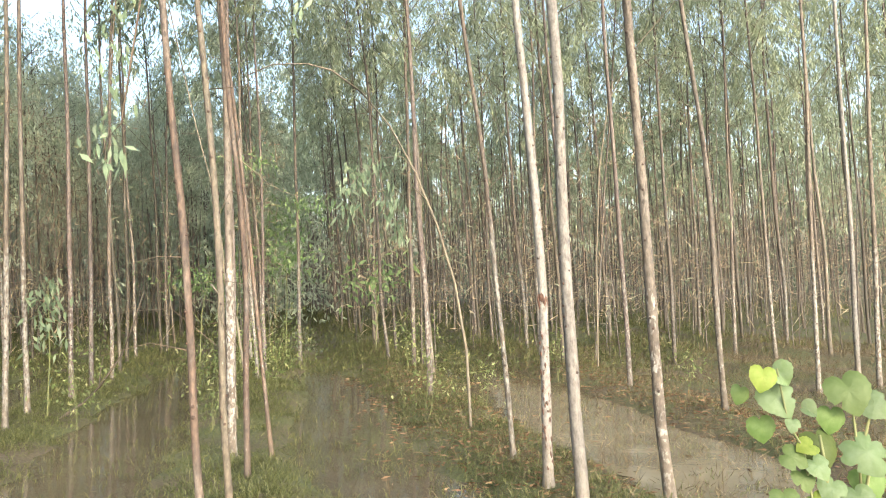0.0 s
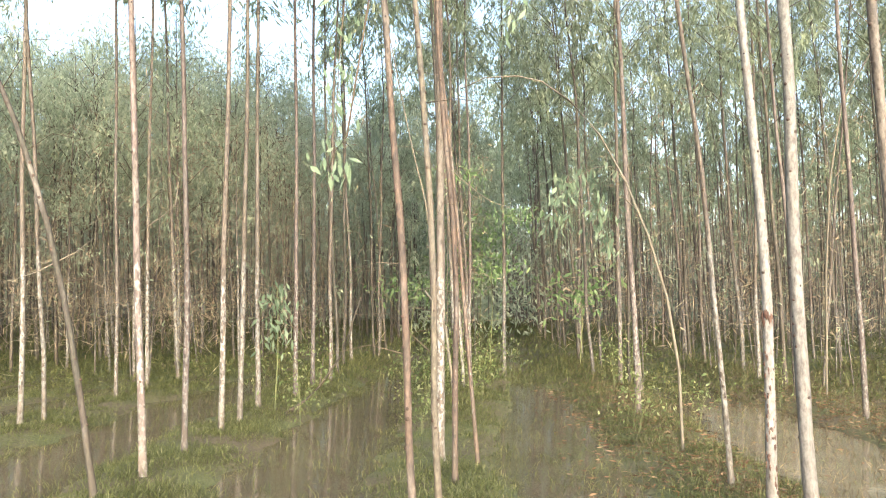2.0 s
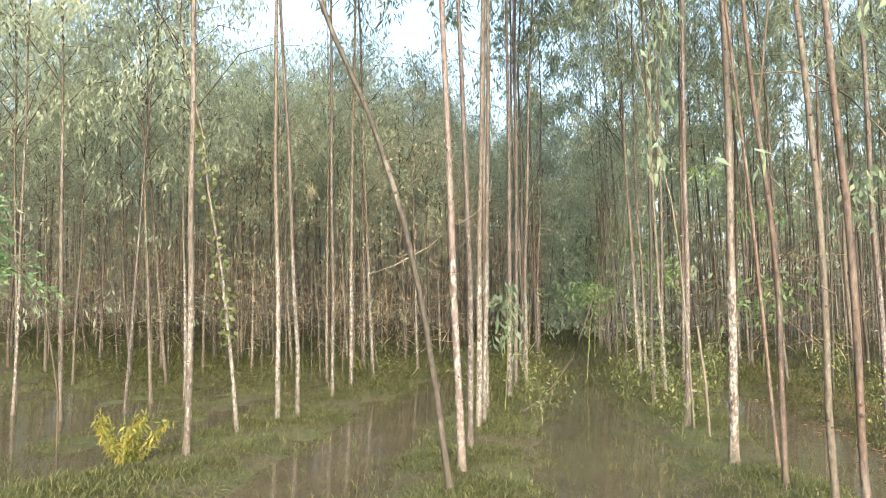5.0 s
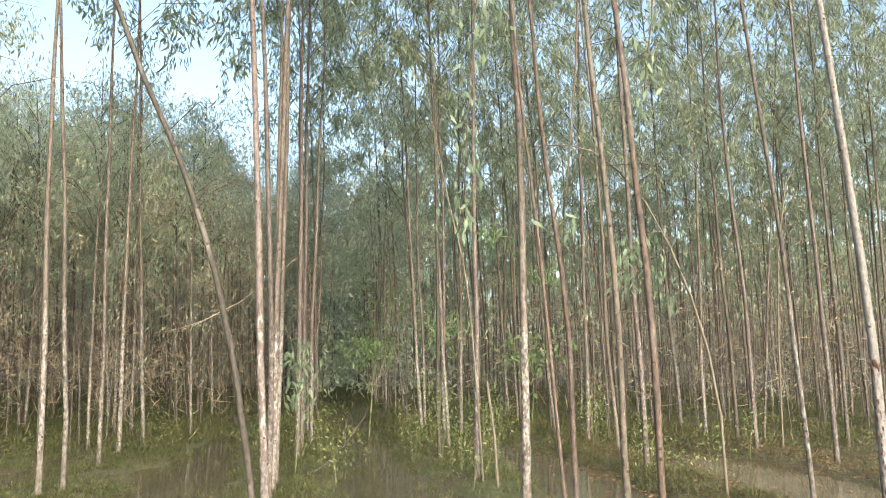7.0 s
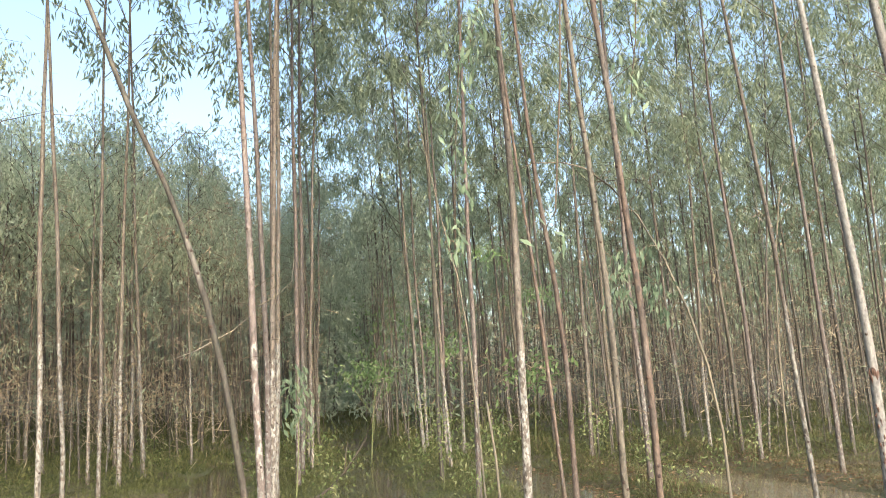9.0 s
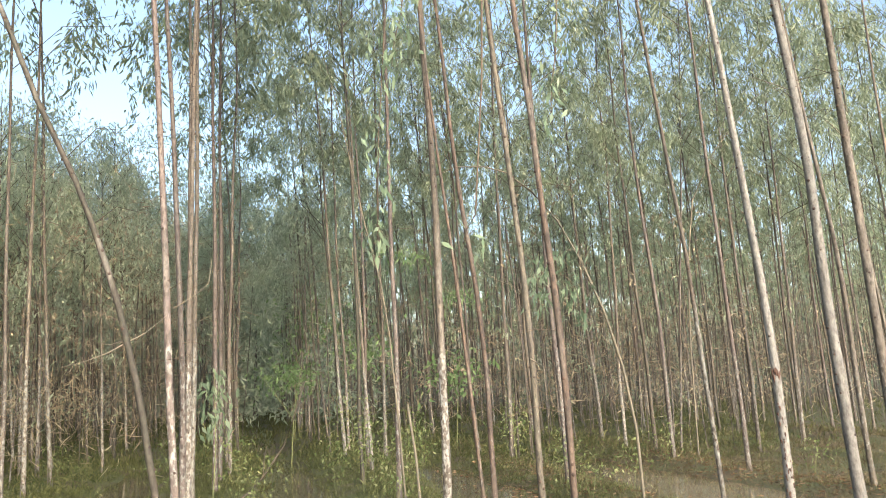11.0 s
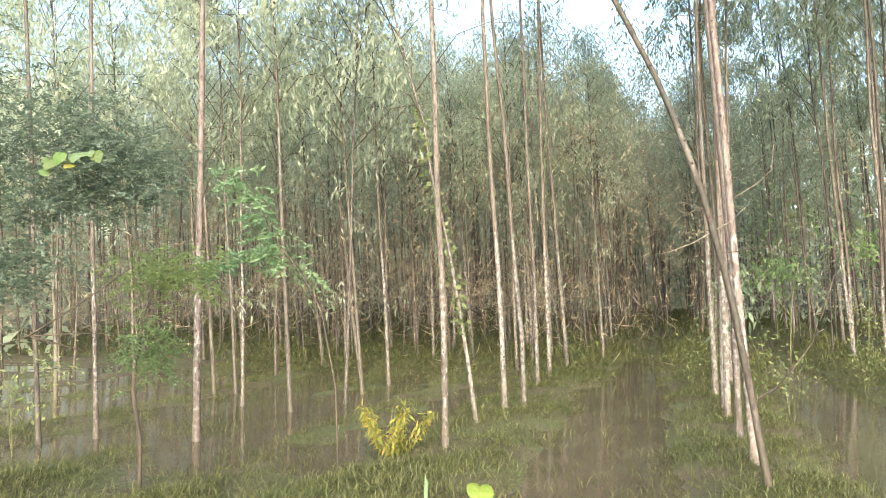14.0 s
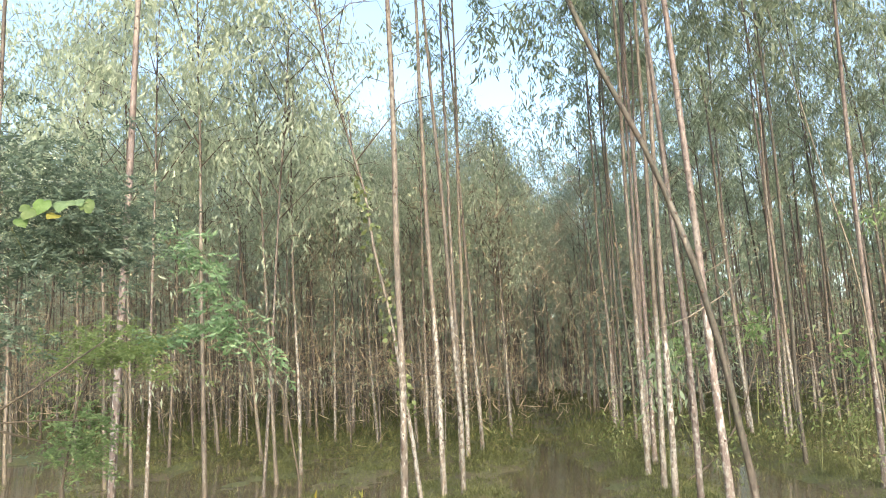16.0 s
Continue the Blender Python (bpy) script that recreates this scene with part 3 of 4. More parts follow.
scarred = tree(2.89, 5.37, 0, 0.080, "white", "sparse", 3, lean_y=0.044, course=bend_through((0, -0.038), (0.76, -0.033), (1.52, -0.036), (2.29, -0.066), (3.05, -0.11), (3.81, -0.164), (4.57, -0.226)), label="whitish eucalyptus with a dark scar and flaking spots")
tree(0.83, 7.2, -0.10, 0.040, "red", "sparse", 3, stubs=8)
leaning = tree(-1.77, 5.39, 0, 0.050, "bare", "sparse", 2, lean_y=-0.035, course=bend_through((0, -0.15), (0.68, -0.246), (1.37, -0.37), (2.05, -0.548), (2.74, -0.788), (3.42, -1.106), (4.11, -1.383)),
               label="dark leaning eucalyptus with forked dead branch over the wet track")
fork = Tubes()
fork.add([(-0.47, 0, 1.74), (-0.59, -0.03, 1.67), (-0.75, -0.06, 1.61), (-0.90, -0.08, 1.58)], [0.007, 0.005, 0.003, 0.0015], 5)
fork.add([(-0.47, 0, 1.74), (-0.35, 0.04, 1.81), (-0.22, 0.08, 1.93)], [0.007, 0.004, 0.002], 5)
fork.add([(-0.48, 0, 1.76), (-0.57, 0.04, 1.73), (-0.67, 0.07, 1.75)], [0.005, 0.003, 0.0015], 5)
part("dead_branch", fork.mesh("dead_branch", [PALE]), leaning, "forked bleached dead branch")

# bark flakes and the scar of the scarred tree
fl = Tubes()
for k in range(74):
    low_z = 1.36 - 0.018 * k + prng.uniform(-0.02, 0.02)
    z, a = (low_z, prng.uniform(-3.0, -0.1)) if k > 9 else (1.41 + prng.uniform(-0.035, 0.035), -2.9 + 0.29 * k)
    r0 = 0.0385 * (1 - 0.07 * z)
    c = Vector((math.cos(a) * r0 - 0.036, math.sin(a) * r0, z))
    h = prng.uniform(0.008, 0.024) if k > 9 else prng.uniform(0.03, 0.05)
    fl.add([c - Vector((0, 0, h)), c, c + Vector((0, 0, h))], [0.002, prng.uniform(0.004, 0.009) if k > 9 else 0.011, 0.002], 6)
tagged(part("bark_scar", fl.mesh("bark_scar", [SCAR]), scarred), "dark scar and flaking bark spots", kind="stuff")

# stand behind: templates copied row by row
TEMPLATES = {"full": [], "sparse": [], "short": []}
YOUNG_BARK = ("olive", "olive", "brown", "olive", "chalky", "bare", "olive", "bare")
for k, bark in enumerate(("tan", "olive", "pink", "bare", "chalky", "olive", "brown", "bare")):
    TEMPLATES["full"].append(tree(0, -60, 0, 0.075 + 0.005 * (k % 3), bark, "full", k, bends=0.03, stubs=5, twigs=30))
    TEMPLATES["sparse"].append(tree(0, -60, 0, 0.064 + 0.005 * (k % 3), bark, "sparse", k, bends=0.03, stubs=5, twigs=20))
    TEMPLATES["short"].append(tree(0, -60, 0, 0.055 + 0.006 * (k % 3), YOUNG_BARK[k], "short", k, bends=0.03, stubs=4, twigs=26))
FURROWS = (-2.9, -0.6, 1.75)
spots = []
row_list = [(-1.72, 12.8), (0.5, 11.5), (3.2, 12.3), (5.9, 12.0), (8.9, 15.5), (11.4, 13.0), (13.9, 12), (16.4, 13), (19, 15), (21.6, 17), (24.4, 20), (27, 22), (30, 25), (33, 28), (36, 24), (39, 25), (42, 27), (45, 29), (48, 31), (51, 33), (54, 35), (57, 37), (60, 39), (63, 41),
            (-4.05, 15.0), (-5.8, 16.5), (-7.3, 14.8), (-8.8, 9.2), (-10.3, 7.0), (-11.8, 8.0), (-13.3, 9.0), (-14.9, 10), (-16.5, 11), (-18.2, 9), (-20, 10), (-22, 11), (-24, 12), (-26.5, 13), (-29, 15), (-32, 24), (-35, 20), (-38, 22), (-0.7, 42), (1.85, 42), (-2.95, 27)]
for rx, y0 in row_list:
    y = y0 + prng.uniform(0, 0.6)
    while y < 62:
        if y > (0.72 * -rx - 3 if rx < 0 else 0.4 * rx - 2) and (y > 42 or rx not in FURROWS) and not (y > 46 and -6.5 < rx < 0.2):
            spots.append((rx + prng.uniform(-0.22, 0.22), y))
        y += prng.uniform(0.95, 1.6) * (1.3 if rx < -5.2 else 1.0)
spots.sort(key=lambda s: math.hypot(s[0] + 1, s[1]))
NEAR_COUNT = 240
for k, (x, y) in enumerate(spots[:NEAR_COUNT]):
    kind = "short" if x < -3.4 or (x < -1.2 and y > 19) or (x < 1.3 and y > 17 and k % 2) else "sparse" if x < 1.3 else "full"
    src = TEMPLATES[kind][prng.randrange(8)]
    s = prng.uniform(0.86, 1.08) * (1 + 0.02 * min(12, max(0, y - 12)) if kind == "short" else 1)
    m = Matrix.LocRotScale((x, y, -0.03), Euler((prng.gauss(0, 0.02), prng.gauss(-0.045, 0.025), 0)), None) @ Matrix.Rotation(prng.uniform(0, 6.28), 4, "Z")
    src.scale = (s, s, s)
    copy_thing(src, m)
    src.scale = (1, 1, 1)
for kind in TEMPLATES:
    for tmp in TEMPLATES[kind]:
        for o in tmp.children_recursive:
            bpy.data.objects.remove(o)
        bpy.data.objects.remove(tmp)

# the far wood
fb = Tubes()
full_pts, short_pts = [], []
for k, (x, y) in enumerate(spots[NEAR_COUNT:]):
    short = x < 1.3
    h = prng.uniform(7.6, 9.4) if short else prng.uniform(10, 12.2)
    low = h * (0.36 if short else 0.45)
    ln = prng.gauss(-0.045, 0.03)
    r0 = prng.uniform(0.028, 0.048)
    fb.add([(x, y, -0.2), (x + ln * 2, y, 2), (x + ln * 6, y, 6), (x + ln * h, y, h)], [r0, r0 * 0.85, r0 * 0.55, 0.006], 4, prng.randrange(3))
    if prng.random() < 0.62:
        n_ = (190 if y > 36 else 290) + (80 if short else 0)
        m_ = 10
        z = low + (h - low) * rng.uniform(0, 1, m_) ** 0.9
        rad = (0.3 + 1.05 * np.sin(np.pi * np.clip((z - low + 0.5) / (h - low + 1), 0, 1)) ** 0.8) * np.sqrt(rng.uniform(0, 1, m_))
        az = rng.uniform(0, 6.28, m_)
        clump = np.stack([x + ln * z + rad * np.cos(az), y + rad * np.sin(az), z], 1)[rng.integers(0, m_, n_)]
        (short_pts if short else full_pts).append(clump + rng.normal(0, 1, (n_, 3)) * np.array([0.19, 0.19, 0.2]))
# thin suppressed stems and dead poles that fill the stand
for k in range(1000):
    y = 13 + 34 * prng.random() ** 0.8
    x = prng.uniform(-1.0 * y, 0.95 * y)
    if any(abs(x - f) < 0.75 for f in FURROWS) and y < 42:
        continue
    h = prng.uniform(2.5, 6.5) * (0.75 if x < -5.2 else 1.1)
    ln, lny = prng.gauss(-0.04, 0.05), prng.gauss(0, 0.04)
    r0 = prng.uniform(0.008, 0.022)
    fb.add([(x, y, -0.2), (x + ln * h * 0.5 + prng.gauss(0, 0.04), y + lny * h * 0.5, h * 0.5), (x + ln * h, y + lny * h, h)], [r0, r0 * 0.8, 0.004], 4, prng.choice((0, 2, 2, 3)))
far_trunks = new("far_wood", fb.mesh("far_wood", [BARK["olive"], BARK["chalky"], BARK["brown"], BARK["bare"]]))
tagged(far_trunks, "dense far rows of slim brown plantation trunks", "wood", kind="stuff")
# Canopy leaves carry the haze in their lifted colour.
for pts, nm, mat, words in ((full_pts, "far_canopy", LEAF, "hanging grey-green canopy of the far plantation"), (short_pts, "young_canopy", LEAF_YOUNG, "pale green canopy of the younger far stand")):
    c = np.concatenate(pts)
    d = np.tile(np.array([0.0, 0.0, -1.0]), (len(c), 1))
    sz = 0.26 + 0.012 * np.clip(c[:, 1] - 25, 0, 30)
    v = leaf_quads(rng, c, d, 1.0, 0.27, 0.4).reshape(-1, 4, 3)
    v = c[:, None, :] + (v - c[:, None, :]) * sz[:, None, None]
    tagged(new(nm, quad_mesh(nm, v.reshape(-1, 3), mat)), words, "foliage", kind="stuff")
# green undergrowth closing the furrows
n_ = 3000
c = np.stack([rng.uniform(-1.8, 3.2, n_), 25 + 14 * rng.uniform(0, 1, n_), 0.4 + 5.4 * rng.uniform(0, 1, n_)], 1)
c = c[np.abs(c[:, 0] + 3.1) > 1.3]
d = rng.normal(0, 0.6, c.shape)
d[:, 2] -= 0.7
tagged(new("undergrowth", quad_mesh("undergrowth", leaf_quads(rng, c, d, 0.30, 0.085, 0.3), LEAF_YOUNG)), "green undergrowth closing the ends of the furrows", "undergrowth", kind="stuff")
# sparse leafy sprigs and twigs low between the trunks
m_ = 2600
base = np.stack([rng.uniform(-1, 1, m_), 12.5 + 24 * rng.uniform(0, 1, m_) ** 1.3, 1.0 + 4.0 * rng.uniform(0, 1, m_)], 1)
base[:, 0] = base[:, 0] * 0.75 * base[:, 1] - 1.0
for f_ in FURROWS:
    base = base[np.abs(base[:, 0] - f_) > 0.8]
for nm, mat, words in (("leafy_sprigs", LEAF, "sparse leafy sprigs between the slim trunks"), ("withered_sprigs", LEAF_DRY, "withered brown sprigs between the slim trunks")):
    leafy = np.arange(len(base)) < np.where(base[:, 0] < 0.5, 0.62, 0.25) * len(base)
    pick = base[leafy] if nm == "leafy_sprigs" else base[~leafy]
    c = np.repeat(pick, 9, 0) + rng.normal(0, 1, (9 * len(pick), 3)) * np.array([0.16, 0.16, 0.13])
    d = rng.normal(0, 0.8, c.shape)
    d[:, 2] -= 0.5
    tagged(new(nm, quad_mesh(nm, leaf_quads(rng, c, d, 0.12, 0.03, 0.3), mat)), words, "foliage", kind="stuff")
# bare brown twigs under the young canopy, coloured pale to imitate haze
m_ = 5200
base = np.stack([-2.4 - 23 * rng.uniform(0, 1, m_), np.zeros(m_), 0.7 + 3.9 * rng.uniform(0, 1, m_)], 1)
base[:, 1] = np.maximum(10.5, -0.62 * base[:, 0] + 1.5) + 15 * rng.uniform(0, 1, m_) ** 1.3
c = np.repeat(base, 9, 0) + rng.normal(0, 0.2, (9 * m_, 3))
tagged(new("bare_twigs", quad_mesh("bare_twigs", leaf_quads(rng, c, rng.normal(0, 1, c.shape) + np.array([0, 0, 0.7]), 0.24, 0.010, 0.3), LEAF_DRY)), "bare brown twigs under the young canopy", "twigs", kind="stuff")
# weeds and seedlings standing among the far boles
m_ = 4200
base = np.stack([rng.uniform(-1, 1, m_), 12 + 22 * rng.uniform(0, 1, m_) ** 1.2, 0.03 + 0.33 * rng.uniform(0, 1, m_) ** 2.2], 1)
base[:, 0] = base[:, 0] * 0.72 * base[:, 1] - 1.0
for f_ in FURROWS:
    base = base[np.abs(base[:, 0] - f_) > 0.7]
c = np.repeat(base, 9, 0) + rng.normal(0, 1, (9 * len(base), 3)) * np.array([0.16, 0.16, 0.06])
c[:, 2] = np.abs(c[:, 2])
d = rng.normal(0, 0.7, c.shape)
d[:, 2] += 0.4
tagged(new("low_weeds", quad_mesh("low_weeds", leaf_quads(rng, c, d, 0.12, 0.02, 0.3), GRASS)), "low green weeds among the far boles", "weeds", kind="stuff")
# brown brush and dead twigs between the far trunks, in the haze-paled brown
n_ = 60000
c = np.stack([rng.uniform(-34, 36, n_), 16 + 46 * rng.uniform(0, 1, n_) ** 0.8, 5.6 * rng.uniform(0, 1, n_) ** 0.9], 1)
c = c[c[:, 1] > 0.6 * np.abs(c[:, 0]) - 2]
c = c[~((c[:, 1] < 44) & ((np.abs(c[:, 0] + 0.7) < 0.8) | (np.abs(c[:, 0] - 1.85) < 0.8) | (np.abs(c[:, 0] + 2.9) < 0.8)))]
d = rng.normal(0, 1, c.shape)
tagged(new("far_brush", quad_mesh("far_brush", leaf_quads(rng, c, d, 0.55, 0.024, 0.3), LEAF_DRY)), "brown twiggy brush between the far trunks", "brush", kind="stuff")

n_ = 22000
c = np.stack([rng.uniform(-60, 60, n_), 50 + 14 * rng.uniform(0, 1, n_), 6.5 * rng.uniform(0, 1, n_)], 1)
d = rng.normal(0, 1, c.shape)
d[:, 2] -= 0.8
tagged(new("far_thicket", quad_mesh("far_thicket", leaf_quads(rng, c, d, 0.7, 0.17, 0.3), LEAF_DARK)), "dull green thicket closing the far end of the rows", "thicket", kind="stuff")
n_ = 12000
c = np.stack([rng.uniform(-8, 2, n_), 44 + 12 * rng.uniform(0, 1, n_), rng.uniform(0, 1, n_)], 1)
c[:, 2] *= 0.5 + 0.8 * (c[:, 1] - 44)
d = rng.normal(0, 1, c.shape)
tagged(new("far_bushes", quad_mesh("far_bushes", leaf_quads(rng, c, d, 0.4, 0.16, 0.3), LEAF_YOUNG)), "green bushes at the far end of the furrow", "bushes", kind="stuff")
n_ = 9000
c = np.stack([-16 - 34 * rng.uniform(0, 1, n_), np.zeros(n_), 4.5 * rng.uniform(0, 1, n_)], 1)
c[:, 1] = -0.62 * c[:, 0] + rng.uniform(-4, 6, n_)
tagged(new("edge_thicket", quad_mesh("edge_thicket", leaf_quads(rng, c, rng.normal(0, 1, c.shape), 0.5, 0.14, 0.3), LEAF_YOUNG)), "low green thicket at the edge of the young stand", "thicket", kind="stuff")


# ---- grass ----
def blades(name, count, xr, yr, length, width, mat, keep, up=1.0, spread=0.45, label=""):
    x = rng.uniform(*xr, count)
    y = yr[0] + (yr[1] - yr[0]) * rng.uniform(0, 1, count) ** 1.3
    ok = np.array([keep(a, b) for a, b in zip(x, y)])
    x, y = x[ok], y[ok]
    z = np.array([ground_z(a, b) for a, b in zip(x, y)])
    c = np.stack([x, y, np.maximum(z, -0.012) - 0.008], 1)
    d = np.tile(np.array([0.0, 0.0, up]), (len(c), 1))
    far = 1 + np.clip((y - 9) / 22, 0, 0.9)
    v = leaf_quads(rng, c, d, length, width, spread).reshape(-1, 4, 3)
    v = c[:, None, :] + (v - c[:, None, :]) * far[:, None, None]
    ob = new(name, quad_mesh(name, v.reshape(-1, 3), mat))
    return tagged(ob, label, "grass", kind="stuff")


def grassy(x, y):
    if track(x, y):
        return prng.random() < 0.05 + 0.12 * noise.noise(Vector((x * 2.2, y * 2.2, 31.0)))
    h = ground_z(x, y)
    n1 = noise.noise(Vector((x * 1.6, y * 1.2, 1.0)))
    return prng.random() < max(0.025, 0.42 + 8.0 * h + 0.8 * n1) * (0.45 if x > 4.9 else 1.0)


def tufts(name, count, xr, yr, per, length, mat, keep, label):
    """Clumps of long arching blades, each bent over in two joints."""
    vs = []
    while len(vs) < count:
        x, y = prng.uniform(*xr), yr[0] + (yr[1] - yr[0]) * prng.random() ** 1.5
        if not keep(x, y):
            continue
        n_ = max(4, int(per * prng.uniform(0.5, 1.4)))
        az = rng.uniform(0, 6.28, n_)
        ln = length * prng.uniform(0.7, 1.3) * rng.uniform(0.5, 1.2, n_)
        tilt = rng.uniform(0.3, 1.4, n_)
        out = np.stack([np.cos(az), np.sin(az), np.zeros(n_)], 1)
        up = np.array([0, 0, 1.0])
        root = np.array([x, y, max(ground_z(x, y), -0.015) - 0.01]) + np.stack([rng.normal(0, 0.07, n_), rng.normal(0, 0.07, n_), np.zeros(n_)], 1)
        mid = root + out * (ln * np.sin(tilt) * 0.5)[:, None] + up * (ln * np.cos(tilt) * 0.6)[:, None]
        tip = mid + out * (ln * (0.2 + 0.4 * np.sin(tilt)))[:, None] + up * (ln * (0.35 * np.cos(tilt) - 0.12))[:, None]
        wide = np.stack([-np.sin(az), np.cos(az), np.zeros(n_)], 1) * 0.0032
        vs.append(np.stack([root, mid + wide, tip, mid - wide], 1).reshape(-1, 3))
    return tagged(new(name, quad_mesh(name, np.concatenate(vs), mat)), label, "grass", kind="stuff")


def lush(x, y):
    if track(x, y):
        return prng.random() < 0.03
    return x < 4.6 and prng.random() < 5.0 * (ground_z(x, y) - 0.015) + 0.9 * noise.noise(Vector((x * 1.5, y * 1.1, 21.0)))


blades("grass", 400000, (-11, 9), (2.8, 18), 0.085, 0.0055, GRASS, grassy, spread=1.2, label="short green grass on the wet ridges")
tufts("grass_tufts", 5600, (-9, 6), (3.0, 13), 22, 0.105, GRASS_LUSH, lush, "lush yellow-green grass tufts along the rows")
tufts("wet_tufts", 900, (-9, 6), (3.2, 14), 9, 0.16, GRASS, lambda x, y: not track(x, y) and ground_z(x, y) < 0.0, "thin grass blades standing in the flooded furrows")
blades("far_grass", 110000, (-24, 30), (14, 48), 0.15, 0.013, GRASS, grassy, spread=0.6, label="low grass under the far trees")
blades("straw", 120000, (1.4, 14), (3.4, 17), 0.15, 0.006, STRAW, lambda x, y: prng.random() < ((0.42 + 0.6 * noise.noise(Vector((x * 2.0, y * 2.0, 5.0)))) if track(x, y) else 0.75 if x > 4.9 else 0.03 + 0.85 * ridge(x) ** 1.6), 0.3, 0.8, label="flattened dry brown straw round the trunks")


# fallen gum leaves and bark scraps round the pale row
c = []
while len(c) < 6000:
    x, y = prng.uniform(1.6, 7.5), 3.6 + 10 * prng.random() ** 1.3
    if prng.random() < (0.015 if track(x, y) else 0.05 + 0.9 * ridge(x)):
        c.append((x, y, max(0.0, ground_z(x, y)) + prng.uniform(0.004, 0.03)))
c = np.array(c)
d = rng.normal(0, 1, c.shape)
d[:, 2] *= 0.12
tagged(new("leaf_litter", quad_mesh("leaf_litter", leaf_quads(rng, c, d, 0.085, 0.018, 0.05), LITTER)), "fallen brown gum leaves on wet straw", "litter", kind="stuff")


# ---- saplings, bushes and weeds ----


def spray_leaves(r, centres, size, slim, droop, mat, name="foliage"):
    c = np.array([tuple(p) for p in centres])
    d = r.normal(0, 0.55, c.shape)
    d[:, 2] -= droop
    return quad_mesh(name, leaf_quads(r, c, d, size, size * slim, 0.2), mat)


def fronds(r, stems, length, leaflet, mat, name="foliage", droop=0.5):
    """Feathery double-row leaves: each starts at a point with a direction."""
    vs = []
    for p, d in stems:
        p, d = np.array(tuple(p)), np.array(tuple(d), float)
        d /= np.linalg.norm(d) + 1e-9
        side = np.cross(d, np.array([0, 0, 1.0]) + r.normal(0, 0.2, 3))
        side /= np.linalg.norm(side) + 1e-9
        n_ = 11
        t = np.linspace(0.1, 1, n_)
        axis = p + np.outer(t * length, d) + np.outer(-droop * length * t ** 2, [0, 0, 1.0])
        for s in (-1, 1):
            dirs = np.tile(s * side + d * 0.45 + np.array([0, 0, -0.25]), (n_, 1))
            vs.append(leaf_quads(r, axis, dirs, leaflet, leaflet * 0.3, 0.45))
    return quad_mesh(name, np.concatenate(vs), mat)


def plant(name, label, category, stems, stem_mat, foliage, base):
    """An upright or drooping plant: stems and leaf sprays as parts of one thing; places are relative to its base."""
    ob = new(name)
    tagged(ob, label, category)
    ob.matrix_basis = Matrix.Translation(base)
    for pts, r0, r1 in stems:
        tb = Tubes()
        k = len(pts)
        tb.add(pts, [r0 + (r1 - r0) * j / (k - 1) for j in range(k)], 6)
        part("stem", tb.mesh("stem", [stem_mat]), ob)
    for me in foliage:
        part("foliage", me, ob)
    return ob


def cloud(r, centre, radii, count):
    return [Vector(centre) + Vector((r.normal(0, radii[0]), r.normal(0, radii[1]), r.normal(0, radii[2]))) for _ in range(count)]


# pale sapling bent over in an arch, with one leafy side branch
arch = [(0, 0, -0.1), (-0.04, 0, 0.87), (-0.16, 0, 1.6), (-0.34, 0, 2.21), (-0.58, 0.02, 2.82), (-0.84, 0.05, 3.30), (-1.13, 0.08, 3.65), (-1.44, 0.1, 3.88), (-1.70, 0.1, 3.94), (-2.05, 0.1, 3.92), (-2.3, 0.1, 3.8)]
side = [(-0.56, 0.0, 2.78), (-0.75, -0.2, 2.92), (-0.95, -0.38, 2.88), (-1.2, -0.5, 2.72), (-1.38, -0.55, 2.5)]
twig = [(-0.46, 0.0, 2.5), (-0.65, -0.25, 2.6), (-0.85, -0.42, 2.52), (-0.88, -0.46, 2.2)]
lv = []
for c, rad, n_ in (((-0.92, -0.42, 2.46), 0.09, 26), ((-0.87, -0.46, 2.14), 0.07, 16), ((-1.2, -0.5, 2.62), 0.10, 26), ((-1.35, -0.52, 2.40), 0.08, 22), ((-1.05, -0.45, 2.80), 0.09, 22), ((-1.3, -0.5, 2.72), 0.07, 14), ((-0.82, -0.4, 2.38), 0.06, 10)):
    lv += cloud(rng, c, (rad, rad, rad), n_)
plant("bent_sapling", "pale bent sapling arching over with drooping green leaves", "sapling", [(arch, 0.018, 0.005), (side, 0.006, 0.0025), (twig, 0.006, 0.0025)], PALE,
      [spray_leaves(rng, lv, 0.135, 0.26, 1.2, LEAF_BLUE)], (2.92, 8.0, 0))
thin = [(0, 0, -0.1), (-0.08, 0, 1.0), (-0.18, 0, 2.11), (-0.27, 0, 2.71), (-0.46, 0, 3.46), (-0.61, 0, 4.15), (-0.74, 0, 4.78), (-0.95, 0, 5.6)]
plant("thin_sapling", "thin bare greenish sapling leaning among the trunks", "sapling", [(thin, 0.014, 0.005)], PALE, [spray_leaves(rng, cloud(rng, (-0.9, 0, 5.5), (0.2, 0.2, 0.3), 60), 0.16, 0.25, 1.0, LEAF)], (0.45, 9.2, 0))
# short white pole beside the pink tree
plant("dead_pole", "short bleached dead sapling pole in wet grass", "dead sapling", [([(0, 0, -0.1), (-0.05, 0, 0.6), (-0.14, 0, 1.25)], 0.019, 0.014)], PALE, [], (0.58, 9.0, 0))
